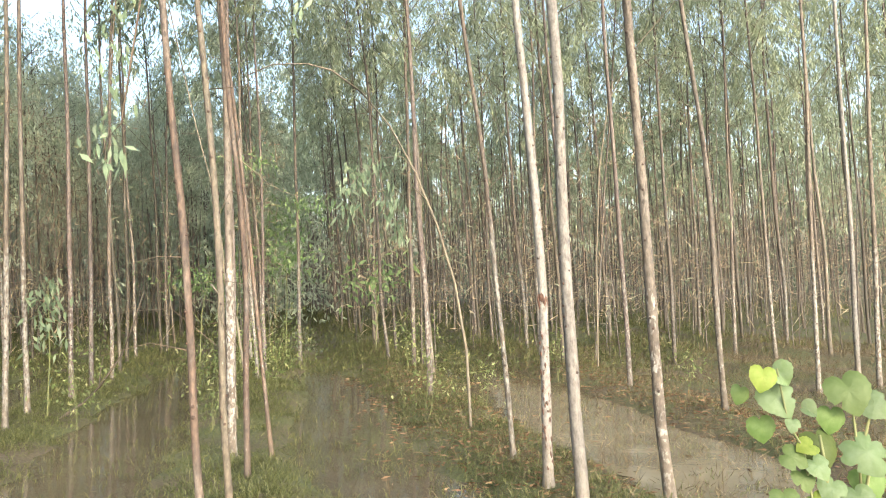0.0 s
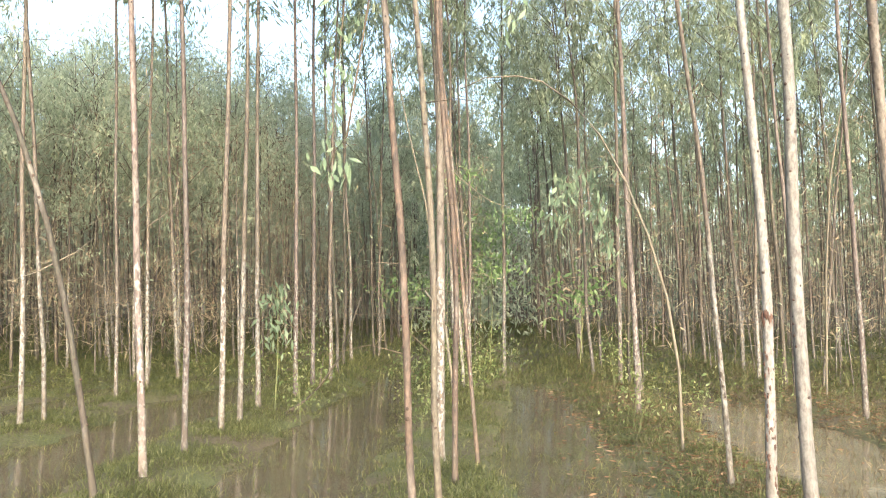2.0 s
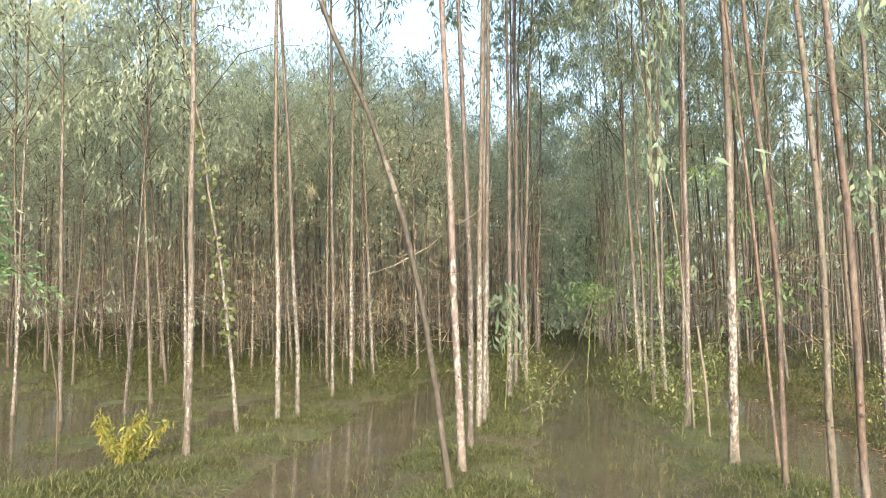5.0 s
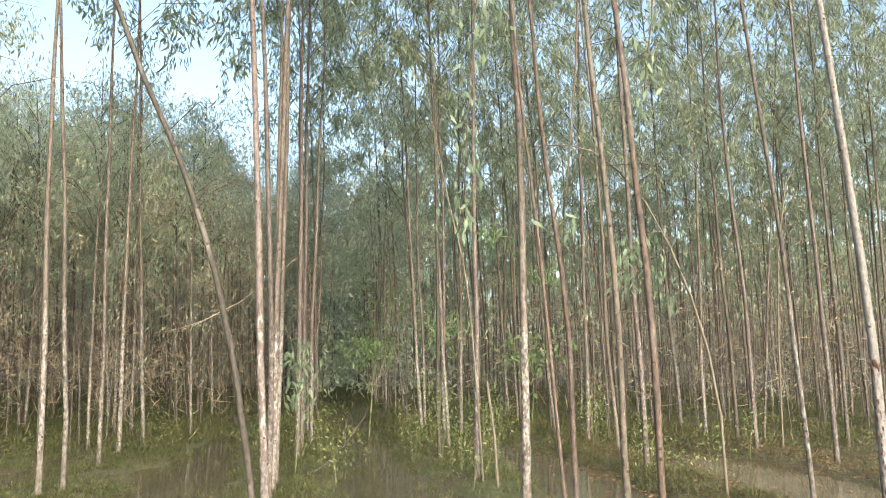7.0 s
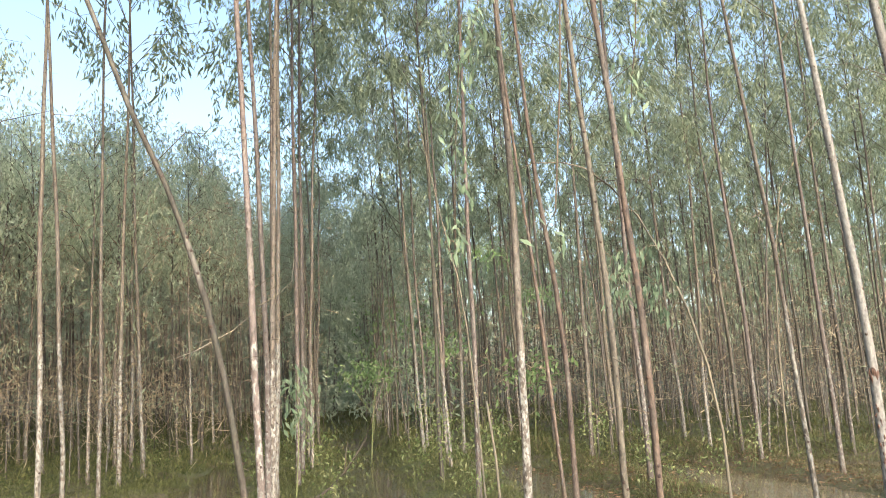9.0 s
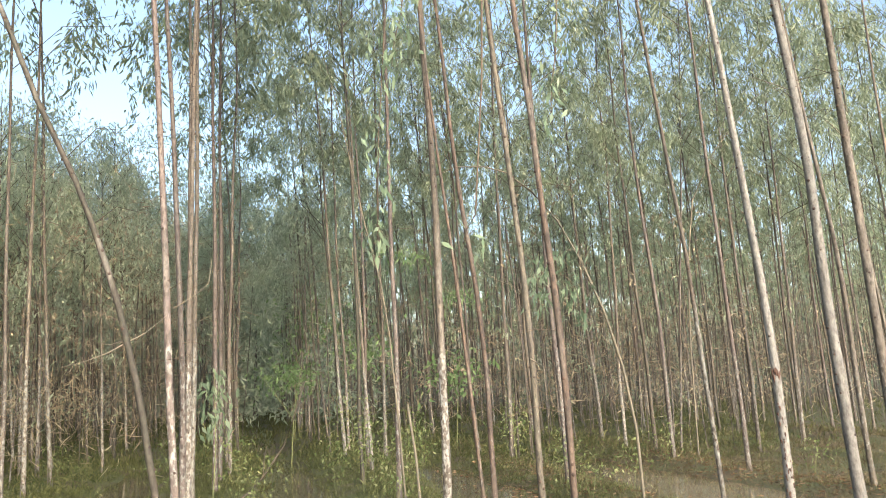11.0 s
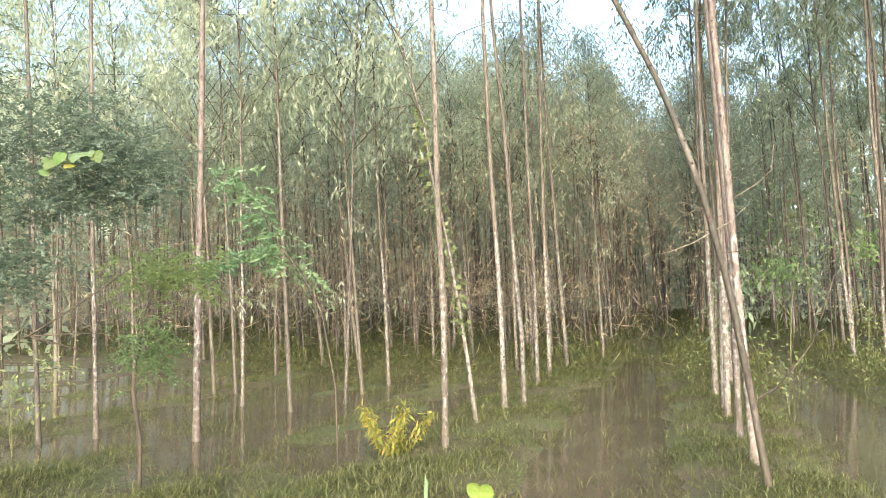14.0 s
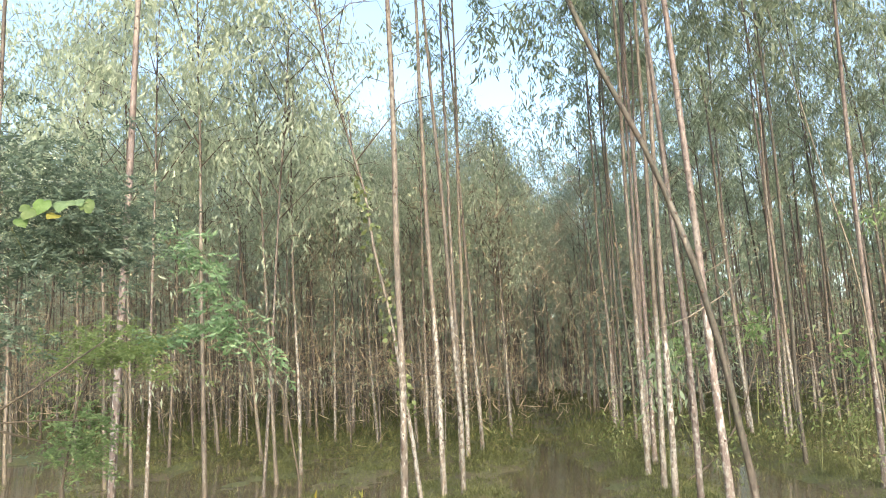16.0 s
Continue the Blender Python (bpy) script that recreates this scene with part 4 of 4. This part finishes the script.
# hooked dead twigs and a thin arching sapling among the pale trees
for pts in ([(0.47, 4.86, 1.62), (0.52, 4.75, 1.56), (0.525, 4.74, 1.43), (0.565, 4.74, 1.32), (0.635, 4.74, 1.23)], [(0.52, 6.55, 2.72), (0.68, 6.8, 2.62), (0.80, 6.9, 2.53), (0.92, 6.9, 2.45), (1.1, 6.9, 2.39)], [(-2.02, 6.35, 2.14), (-1.93, 6.3, 2.19), (-1.84, 6.3, 2.25), (-1.75, 6.3, 2.34), (-1.73, 6.3, 2.53)]):
    plant("dead_twig", "curved bleached dead twig hooked on a slim trunk", "twig", [([Vector(p) - Vector((pts[0][0], pts[0][1], 0)) for p in pts], 0.006, 0.003)], PALE, [], (pts[0][0], pts[0][1], 0))
thin = [(0, 0, -0.1), (0.02, 0, 2.0), (0.1, 0, 3.4), (0.3, 0, 4.6), (0.54, 0, 5.02), (0.86, 0, 5.58), (1.3, 0, 6.06), (1.78, 0, 6.6), (2.3, 0, 7.0)]
plant("thin_sapling", "thin bare sapling arching behind the pale trunks", "sapling", [(thin, 0.016, 0.006)], PALE, [spray_leaves(rng, cloud(rng, (2.2, 0, 6.9), (0.3, 0.2, 0.15), 60), 0.15, 0.25, 1.0, LEAF)], (6.08, 12.0, 0))
# fallen branch across the wet furrow
br = [(0, 0, -0.02), (0.28, 0, 0.17), (0.46, 0.02, 0.35), (0.71, 0.05, 0.72), (0.82, 0.05, 1.02), (0.97, 0.05, 1.5)]
twig = [(0.46, 0.02, 0.35), (0.47, 0.05, 0.55), (0.50, 0.06, 0.72)]
plant("fallen_branch", "thin fallen branch leaning out of the flooded furrow", "branch", [(br, 0.020, 0.008), (twig, 0.010, 0.004)], LIMB, [], (-1.66, 9.9, 0.06))
# glaucous shrub beside the pale row, and the fresh bush beyond the branch
sh = [(0, 0, -0.05), (0.03, 0, 0.8), (0.0, 0.02, 1.7)]
plant("gum_shrub", "young gum shoot with hanging grey-green leaves", "shrub", [(sh, 0.010, 0.004)], STEM, [spray_leaves(rng, cloud(rng, (0, 0, 1.35), (0.11, 0.11, 0.24), 110), 0.15, 0.28, 1.3, LEAF_BLUE)], (-1.80, 10.0, 0))
bs = [(0, 0, -0.05), (0.05, 0, 1.1), (0.2, 0, 1.9)]
plant("green_bush", "fresh green bush over the flooded track", "shrub", [(bs, 0.014, 0.005), ([(0.03, 0, 0.9), (-0.4, 0, 1.5), (-0.6, 0.1, 1.75)], 0.009, 0.004)], STEM,
      [spray_leaves(rng, cloud(rng, (-0.1, 0, 1.7), (0.36, 0.3, 0.16), 190), 0.15, 0.3, 0.6, LEAF_FRESH)], (-0.52, 15.4, 0))
for x, y, z, w, n_ in ((0.9, 25.0, 4.2, 0.6, 420), (-0.1, 21.0, 2.2, 0.45, 240), (1.1, 17.0, 2.6, 0.4, 220), (2.9, 16.0, 2.0, 0.4, 200)):
    plant("green_bush", "fresh green bush between the tree rows", "shrub", [([(0, 0, -0.05), (0.05, 0, z * 0.5), (0, 0, z)], 0.016, 0.005)], STEM,
          [spray_leaves(rng, cloud(rng, (0, 0, z * 0.86), (w, w, w * 0.8), n_), 0.19, 0.34, 0.6, LEAF_FRESH)], (x, y, 0))
# drooping gum branches hanging in front of the stand
hangs = (((-0.38, 6.15, 2.65), 1.9, 110), ((-0.10, 4.47, 2.36), 0.2, 4), ((1.03, 5.6, 3.6), 0.7, 46), ((-0.25, 6.0, 4.2), 0.5, 70))
for (x, y, z), ln, n_ in hangs:
    top = z + ln
    path = [(0.3, 0.25, top + 2.2), (0.22, 0.15, top + 1.0), (0.1, 0.03, top), (0.03, 0, top - ln * 0.5), (0, 0, z)]
    cs = []
    for k in range(n_):
        u = rng.uniform(0, 1)
        j = min(3, 1 + int(u * 3))
        f = u * 3 - (j - 1)
        p = Vector(path[j]).lerp(Vector(path[j + 1]), min(1, f)) if j + 1 < 5 else Vector(path[4])
        cs.append(p + Vector((rng.normal(0, 0.09), rng.normal(0, 0.09), rng.normal(0, 0.05))))
    tip = [Vector((0, 0, z)) + Vector((rng.normal(0, 0.06), rng.normal(0, 0.06), rng.uniform(-0.1, 0.2))) for _ in range(14)]
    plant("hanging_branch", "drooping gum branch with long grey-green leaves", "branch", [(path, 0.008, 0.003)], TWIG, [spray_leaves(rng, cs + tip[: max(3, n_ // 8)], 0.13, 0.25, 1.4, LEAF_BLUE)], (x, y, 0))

# leafy shoots on the red trunks and in the row behind them
for x, y, z, mat, n_, sz, out in ((1.23, 9.6, 2.6, LEAF_FRESH, 120, 0.10, 0.2), (0.62, 9.6, 3.1, LEAF_FRESH, 90, 0.10, 0.2)):
    wide = 0.07 if sz * n_ < 8 else 0.2
    path = [(-out, 0, z + 0.02), (-out * 0.4, 0, z + 0.14), (0.02, 0, z + 0.12), (0.06, 0, z - 0.05)]
    cs = cloud(rng, (0, 0, z + 0.02), (wide, wide, 0.09), n_)
    plant("leafy_shoot", "leafy green shoot sprouting from a slim trunk", "shoot", [(path, 0.005, 0.002)], STEM, [spray_leaves(rng, cs, sz, 0.24, 1.0, mat)], (x, y, 0))

# leaning stem wrapped in a small-leaved climber
vine_tree = tree(-4.45, 7.66, 0, 0.046, "chalky", "short", 1, lean_y=0.08, course=bend_through((0, -0.02), (0.65, -0.125), (1.29, -0.246), (1.94, -0.374), (2.59, -0.542), (3.23, -0.658), (3.88, -0.86)), label="slim leaning gum wrapped in a small-leaved climber")
vc = []
for k in range(230):
    z = rng.uniform(0.9, 3.4)
    a = rng.uniform(0, 6.28)
    vc.append((float(np.interp(z, (0.65, 1.29, 1.94, 2.59, 3.4), (-0.125, -0.246, -0.374, -0.542, -0.71))) + 0.07 * math.cos(a), 0.07 * math.sin(a), z))
tagged(part("climber", spray_leaves(rng, vc, 0.07, 0.7, 0.3, WEED), vine_tree), "small pale leaves of a climber", kind="stuff")

# yellow-leaved shrub in the grass
yc = []
for a, t in ((0.2, 0.24), (1.5, 0.2), (2.7, 0.22), (3.9, 0.16), (5.2, 0.2), (0.9, 0.1)):
    for k in range(110):
        u = rng.uniform(0.25, 1.05)
        yc.append(Vector((t * u * math.cos(a) * 1.4 + 0.03, t * u * math.sin(a) * 1.1, 0.40 * u)) + Vector(tuple(rng.normal(0, 0.022, 3))))
ys = [([(0, 0, -0.03), (0.1 * math.cos(a), 0.1 * math.sin(a), 0.25), (0.22 * math.cos(a), 0.18 * math.sin(a), 0.48)], 0.006, 0.002) for a in (0.2, 1.5, 2.7, 3.9, 5.2)]
plant("yellow_shrub", "small bright yellow-leaved shrub in wet grass", "shrub", ys, STEM, [spray_leaves(rng, yc, 0.085, 0.24, 0.8, LEAF_YELLOW)], (-4.82, 6.0, 0.0))

# feathery saplings and the dark bush at the edge of the stand
stick_base = Vector((-6.25, 4.68, 0))
st = [(0, 0, -0.1), (0.0, 0.0, 0.35), (-0.04, -0.03, 0.72), (0.02, 0.0, 1.25), (0.12, 0.04, 1.6)]
sets = []
for c, rad, n_, mat in (((0.14, 0.06, 1.56), (0.19, 0.17, 0.10), 190, LEAF_BRIGHT), ((0.07, 0.03, 1.02), (0.11, 0.10, 0.13), 120, LEAF_FRESH)):
    sets.append(fronds(rng, [(p, (rng.normal(0, 1), rng.normal(0, 1), 0.15)) for p in cloud(rng, c, rad, n_)], 0.16, 0.036, mat))
plant("feathery_sapling", "feathery bright green sapling on a brown stem", "sapling", [(st[:3], 0.019, 0.015), (st[2:], 0.010, 0.004)], LIMB, sets, stick_base)
fr = [(0.32, 0.05, -0.05), (0.30, 0.04, 0.7), (0.19, 0.02, 1.29), (-0.02, 0, 1.62), (-0.22, 0, 1.87), (-0.35, 0, 2.17), (-0.55, 0, 2.42)]
fr2 = [(-0.02, 0, 1.62), (-0.25, -0.05, 1.72), (-0.55, -0.1, 1.66), (-0.75, -0.12, 1.55)]
fs = []
for course, n_, lo in ((fr[3:], 52, 0.0), (fr2, 26, 0.15)):
    for k in range(n_):
        u = (lo + (1 - lo) * (k + 0.5) / n_) * (len(course) - 1)
        j = min(int(u), len(course) - 2)
        p = Vector(course[j]).lerp(Vector(course[j + 1]), u - j)
        fs.append((p, (rng.normal(-0.35, 0.75), rng.normal(-0.1, 0.75), rng.uniform(-0.1, 0.45))))
for p in cloud(rng, (-0.05, 0, 1.58), (0.09, 0.08, 0.07), 8):
    fs.append((p, (rng.normal(0, 0.8), rng.normal(0, 0.8), -0.3)))
plant("feathery_sapling", "arching sapling with pale feathery drooping leaves", "sapling", [(fr, 0.009, 0.003), (fr2, 0.005, 0.002)], LIMB, [fronds(rng, fs, 0.25, 0.062, LEAF_FERN, droop=0.32)], (-5.30, 5.30, 0))
limb_base = Vector((-6.32, 2.36, 0.268))
limbs = [([(0, 0, -0.46), (0.05, 0.1, 0.9), (0.16, 0.27, 1.63), (0.26, 0.39, 1.75), (0.39, 0.54, 1.95), (0.53, 0.69, 2.07), (0.61, 0.78, 2.19)], 0.018, 0.005),
         ([(0.02, 0.02, 0.45), (0.17, 0.28, 0.79), (0.43, 0.59, 1.0), (0.60, 0.76, 1.10), (0.73, 0.89, 1.16), (0.94, 1.07, 1.35), (1.2, 1.27, 1.6)], 0.014, 0.004),
         ([(0.73, 0.89, 1.16), (0.97, 1.09, 1.17), (1.2, 1.27, 1.16)], 0.006, 0.002), ([(0.75, 0.91, 1.15), (0.99, 1.11, 1.05)], 0.008, 0.004)]
fs = []
for c, rad, n_ in (((0.25, 0.38, 2.6), (0.22, 0.22, 0.22), 80), ((0.52, 0.69, 2.35), (0.2, 0.2, 0.2), 90), ((0.86, 1.0, 2.55), (0.17, 0.17, 0.14), 60), ((0.95, 1.1, 2.3), (0.12, 0.12, 0.14), 60), ((1.2, 1.3, 2.2), (0.14, 0.14, 0.10), 50), ((1.1, 1.25, 2.42), (0.16, 0.16, 0.08), 50),
                   ((0.82, 0.97, 2.03), (0.13, 0.13, 0.10), 40), ((0.37, 0.52, 1.72), (0.18, 0.18, 0.10), 50), ((0.53, 0.7, 1.55), (0.14, 0.14, 0.08), 36), ((0.3, 0.42, 1.3), (0.2, 0.2, 0.09), 44), ((0.75, 0.9, 1.66), (0.12, 0.12, 0.07), 26)):
    for p in cloud(rng, c, [1.25 * q for q in rad], int(2.4 * n_)):
        fs.append((p, (rng.normal(0, 1), rng.normal(0, 1), 0.1)))
bush = plant("acacia_bush", "dark feathery acacia bush with long bare lower limbs", "bush", limbs, LIMB, [fronds(rng, fs, 0.17, 0.040, LEAF_DARK)], limb_base)
bush.matrix_basis = Matrix.LocRotScale(limb_base, None, Vector((0.81, 0.81, 0.81)))


# ---- broad-leaved plants close to the path ----
def heart_mesh(name, mat, fold, wave, bites=()):
    """A cordate leaf one unit wide, its tip along -y, folded along the midrib, with a toothed and bitten edge and sunken veins."""
    rings, steps = 5, 36
    vv, f = [(0, 0, 0)], []
    for k in range(steps):
        a = 2 * math.pi * k / steps
        u = abs(((a / math.pi) + 1) % 2 - 1)  # 0 at the notch, 1 at the tip
        rad = float(np.interp(u, (0, 0.08, 0.2, 0.35, 0.5, 0.65, 0.8, 0.9, 1.0), (0.27, 0.42, 0.51, 0.53, 0.51, 0.47, 0.46, 0.50, 0.60)))
        rad *= 1 + 0.03 * math.sin(17 * a) + 0.015 * math.sin(29 * a + 1)
        for b_, wd in bites:
            rad *= 1 - 0.35 * math.exp(-((a - b_) / wd) ** 2)
        for q in range(1, rings + 1):
            t = q / rings
            x, y = rad * t * math.sin(a), rad * t * math.cos(a)
            vein = -0.012 * abs(math.sin(3.5 * a)) * (1 - t)
            vv.append((x, y, fold * abs(x) - 0.28 * t * t * rad + 0.4 * wave * t * t * math.sin(3 * a + 4 * wave) + vein))
    for k in range(steps):
        n_ = (k + 1) % steps
        f.append((0, 1 + n_ * rings, 1 + k * rings))
        for q in range(rings - 1):
            f.append((1 + k * rings + q, 1 + n_ * rings + q, 1 + n_ * rings + q + 1, 1 + k * rings + q + 1))
    return mesh_of(name, vv, f, [mat], None, True)


LEAF_PALE = leaf_material("pale_green_leaf", (0.085, 0.135, 0.065), (0.105, 0.155, 0.08), (0.125, 0.17, 0.095), 0.3, True)
LEAF_DEEP = leaf_material("deep_green_leaf", (0.045, 0.07, 0.014), (0.055, 0.08, 0.018), (0.065, 0.09, 0.022), 0.25, True)
LEAF_ACID = leaf_material("acid_green_leaf", (0.125, 0.18, 0.035), (0.15, 0.20, 0.04), (0.17, 0.215, 0.05), 0.4, True)
HEARTS = {
    "acid": heart_mesh("leaf", LEAF_ACID, 0.25, 0.03), "pale": heart_mesh("leaf", LEAF_PALE, 0.18, 0.05, ((2.0, 0.12),)),
    "bitten": heart_mesh("leaf", LEAF_PALE, -0.10, 0.06, ((1.2, 0.12), (2.5, 0.1), (4.4, 0.14), (5.3, 0.1))), "lime": heart_mesh("leaf", LEAF_LIME, 0.22, 0.04, ((4.0, 0.1),)),
    "mid": heart_mesh("leaf", LEAF_GREEN, 0.15, 0.03), "deep": heart_mesh("leaf", LEAF_DEEP, -0.15, 0.05, ((3.8, 0.12),)), "folded": heart_mesh("leaf", LEAF_PALE, 0.9, 0.03),
}
climber = new("climbing_plant")
tagged(climber, "light green climber with heart-shaped insect-bitten leaves", "plant")
climber.matrix_basis = Matrix.Translation((1.56, 0.62, 0))
for pts in ([(0.05, 0, -0.05), (0.02, 0.02, 0.7), (0.015, 0.01, 1.25), (-0.01, 0.005, 1.385), (-0.035, 0, 1.42), (-0.05, 0, 1.495)], [(0.05, 0.02, 0.3), (0.10, 0.02, 1.1), (0.085, 0.015, 1.36), (0.07, 0.01, 1.46)],
            [(0.015, 0.01, 1.25), (0.03, 0.01, 1.34), (0.02, 0.01, 1.40)], [(0.085, 0.015, 1.36), (0.10, 0.01, 1.42), (0.115, 0.01, 1.44)], [(0.09, 0.015, 1.3), (0.10, 0.01, 1.36)]):
    tb = Tubes()
    tb.add(pts, [0.0024 - 0.0002 * j for j in range(len(pts))], 6)
    part("stem", tb.mesh("stem", [STEM]), climber)
# x, z, width, kind, roll, turn, tilt
for x, z, wd, kind, roll, turn, up in ((1.484, 1.486, 0.037, "acid", -14, 12, 72), (1.517, 1.487, 0.036, "folded", 42, 25, 75), (1.514, 1.456, 0.054, "pale", 30, 10, 62), (1.556, 1.437, 0.026, "folded", 60, 30, 60),
                                       (1.502, 1.412, 0.038, "mid", 8, -10, 80), (1.528, 1.421, 0.022, "pale", -20, 20, 60), (1.552, 1.390, 0.030, "acid", -70, 10, 45), (1.588, 1.385, 0.056, "deep", 10, 20, 66), (1.531, 1.375, 0.038, "lime", 60, 10, 55),
                                       (1.567, 1.362, 0.036, "pale", 25, 15, 55), (1.622, 1.461, 0.062, "lime", 18, -8, 64), (1.608, 1.420, 0.040, "mid", -6, 10, 82), (1.667, 1.438, 0.044, "pale", 55, -10, 62), (1.640, 1.378, 0.064, "bitten", 30, 5, 58),
                                       (1.550, 1.345, 0.034, "lime", 10, 20, 60), (1.592, 1.330, 0.040, "pale", -30, 5, 55), (1.662, 1.331, 0.050, "mid", 20, 0, 65), (1.470, 1.460, 0.028, "mid", -20, 30, 80), (1.520, 1.318, 0.042, "lime", 0, 10, 55), (1.625, 1.316, 0.044, "pale", 15, -15, 60),
                                       (1.572, 1.312, 0.034, "acid", 30, 15, 50), (1.545, 1.285, 0.05, "pale", -15, 20, 55), (1.61, 1.275, 0.05, "mid", 25, -10, 60), (1.66, 1.285, 0.045, "lime", 0, 0, 55)):
    lf = part("leaf", HEARTS[kind], climber)
    back = {"mid": 0.02, "deep": 0.015}.get(kind, 0.0)
    lf.matrix_basis = pose(x - 1.56, back + prng.uniform(-0.008, 0.008), z, up, 0, -20 + turn * 0.6) @ pose(0, 0, 0, 0, 0, roll) @ Matrix.Diagonal((wd, wd, wd, 1))
tops = new("climbing_plant")
tagged(tops, "pale climber leaves turning yellow on the dark bush", "plant")
tops.matrix_basis = Matrix.LocRotScale(Vector((-5.29, 2.87, 0.308)), None, Vector((0.81, 0.81, 0.81)))
tb = Tubes()
tb.add([(-0.35, 0.3, 2.0), (-0.25, 0.02, 2.10), (-0.12, -0.03, 2.15), (0.12, 0.08, 2.23)], [0.003, 0.003, 0.003, 0.002], 5)
part("stem", tb.mesh("stem", [STEM]), tops)
YELLOW_HEART = heart_mesh("leaf", LEAF_YELLOW, 0.2, 0.03)
for x, y, z, sz, me in ((-0.105, -0.065, 2.165, 0.085, HEARTS["lime"]), (-0.055, -0.04, 2.20, 0.09, HEARTS["mid"]), (0.025, 0.015, 2.215, 0.105, HEARTS["pale"]), (-0.015, 0.0, 2.155, 0.07, YELLOW_HEART), (0.115, 0.075, 2.215, 0.08, HEARTS["lime"]), (0.075, 0.06, 2.235, 0.075, HEARTS["pale"]), (-0.15, -0.05, 2.12, 0.07, HEARTS["mid"])):
    lf = part("leaf", me, tops)
    lf.matrix_basis = pose(x, y, z, prng.uniform(35, 75), prng.uniform(-35, 35), 38 + prng.uniform(-25, 25)) @ pose(0, 0, 0, 0, 0, prng.uniform(-50, 50)) @ Matrix.Diagonal((sz, sz, sz, 1))

# tall weed just in front of the path: one long blade and round yellowish leaves
tall = new("tall_weed")
tagged(tall, "tall weed with one pale blade and round yellow-green leaves", "weed")
tall.matrix_basis = Matrix.Translation((-2.98, 1.45, 0))
tb = Tubes()
tb.add([(0, 0, -0.05), (0.02, 0.01, 0.5), (0.05, 0.02, 0.93)], [0.005, 0.004, 0.002], 5)
part("stem", tb.mesh("stem", [STEM]), tall)
part("blade", mesh_of("blade", [(-0.075, -0.02, 0.55), (-0.06, -0.02, 0.55), (-0.056, -0.018, 0.8), (-0.052, -0.02, 1.0), (-0.058, -0.022, 1.015), (-0.068, -0.02, 0.8), (-0.067, -0.012, 0.55)], [(0, 1, 2, 5), (5, 2, 3, 4), (1, 6, 5, 2)], [LEAF_FERN]), tall)
for x, y, z, sz, me, up, turn in ((0.06, 0.02, 0.975, 0.062, HEARTS["acid"], 40, 20), (-0.04, 0.0, 0.91, 0.055, YELLOW_HEART, 45, -30), (0.03, 0.02, 0.86, 0.06, HEARTS["lime"], 35, 10), (0.0, -0.02, 0.78, 0.06, HEARTS["acid"], 40, 60)):
    lf = part("leaf", me, tall)
    lf.matrix_basis = pose(x, y, z, up, 10, turn) @ Matrix.Diagonal((sz, sz, sz, 1))

# weeds along the rows
WEED_SPOTS = ((-1.45, 10.0, 0.95), (-1.3, 9.3, 0.7), (0.15, 10.6, 1.25), (0.3, 9.9, 0.9), (0.75, 10.3, 1.0), (-0.2, 10.9, 0.9), (2.75, 9.7, 0.8), (3.4, 9.2, 0.7), (2.6, 8.7, 0.5), (3.0, 12.5, 1.1), (5.2, 11.5, 0.9),
              (-2.3, 10.9, 0.8), (1.3, 12.2, 1.1), (0.9, 11.4, 1.2), (6.2, 9.3, 0.6), (-1.8, 12.4, 1.0), (-4.2, 13.5, 0.6), (0.2, 8.6, 0.5), (0.35, 12.9, 1.4), (3.6, 14.2, 1.3), (-8.1, 5.4, 0.9), (-9.3, 7.2, 0.9))
for x, y, h in WEED_SPOTS:
    ww = []
    for k in range(3):
        a = prng.uniform(0, 6.28)
        ww.append(([(0, 0, -0.05), (0.06 * math.cos(a), 0.06 * math.sin(a), h * 0.5), (0.2 * math.cos(a), 0.2 * math.sin(a), 0.85 * h)], 0.003, 0.0015))
    plant("weed", "leafy yellow-green weed among the trunks", "weed", ww, STEM, [spray_leaves(rng, cloud(rng, (0, 0, h * 0.62), (0.17, 0.17, h * 0.2), int(130 * h)), 0.062, 0.42, 0.4, WEED)], (x, y, max(0, ground_z(x, y))))
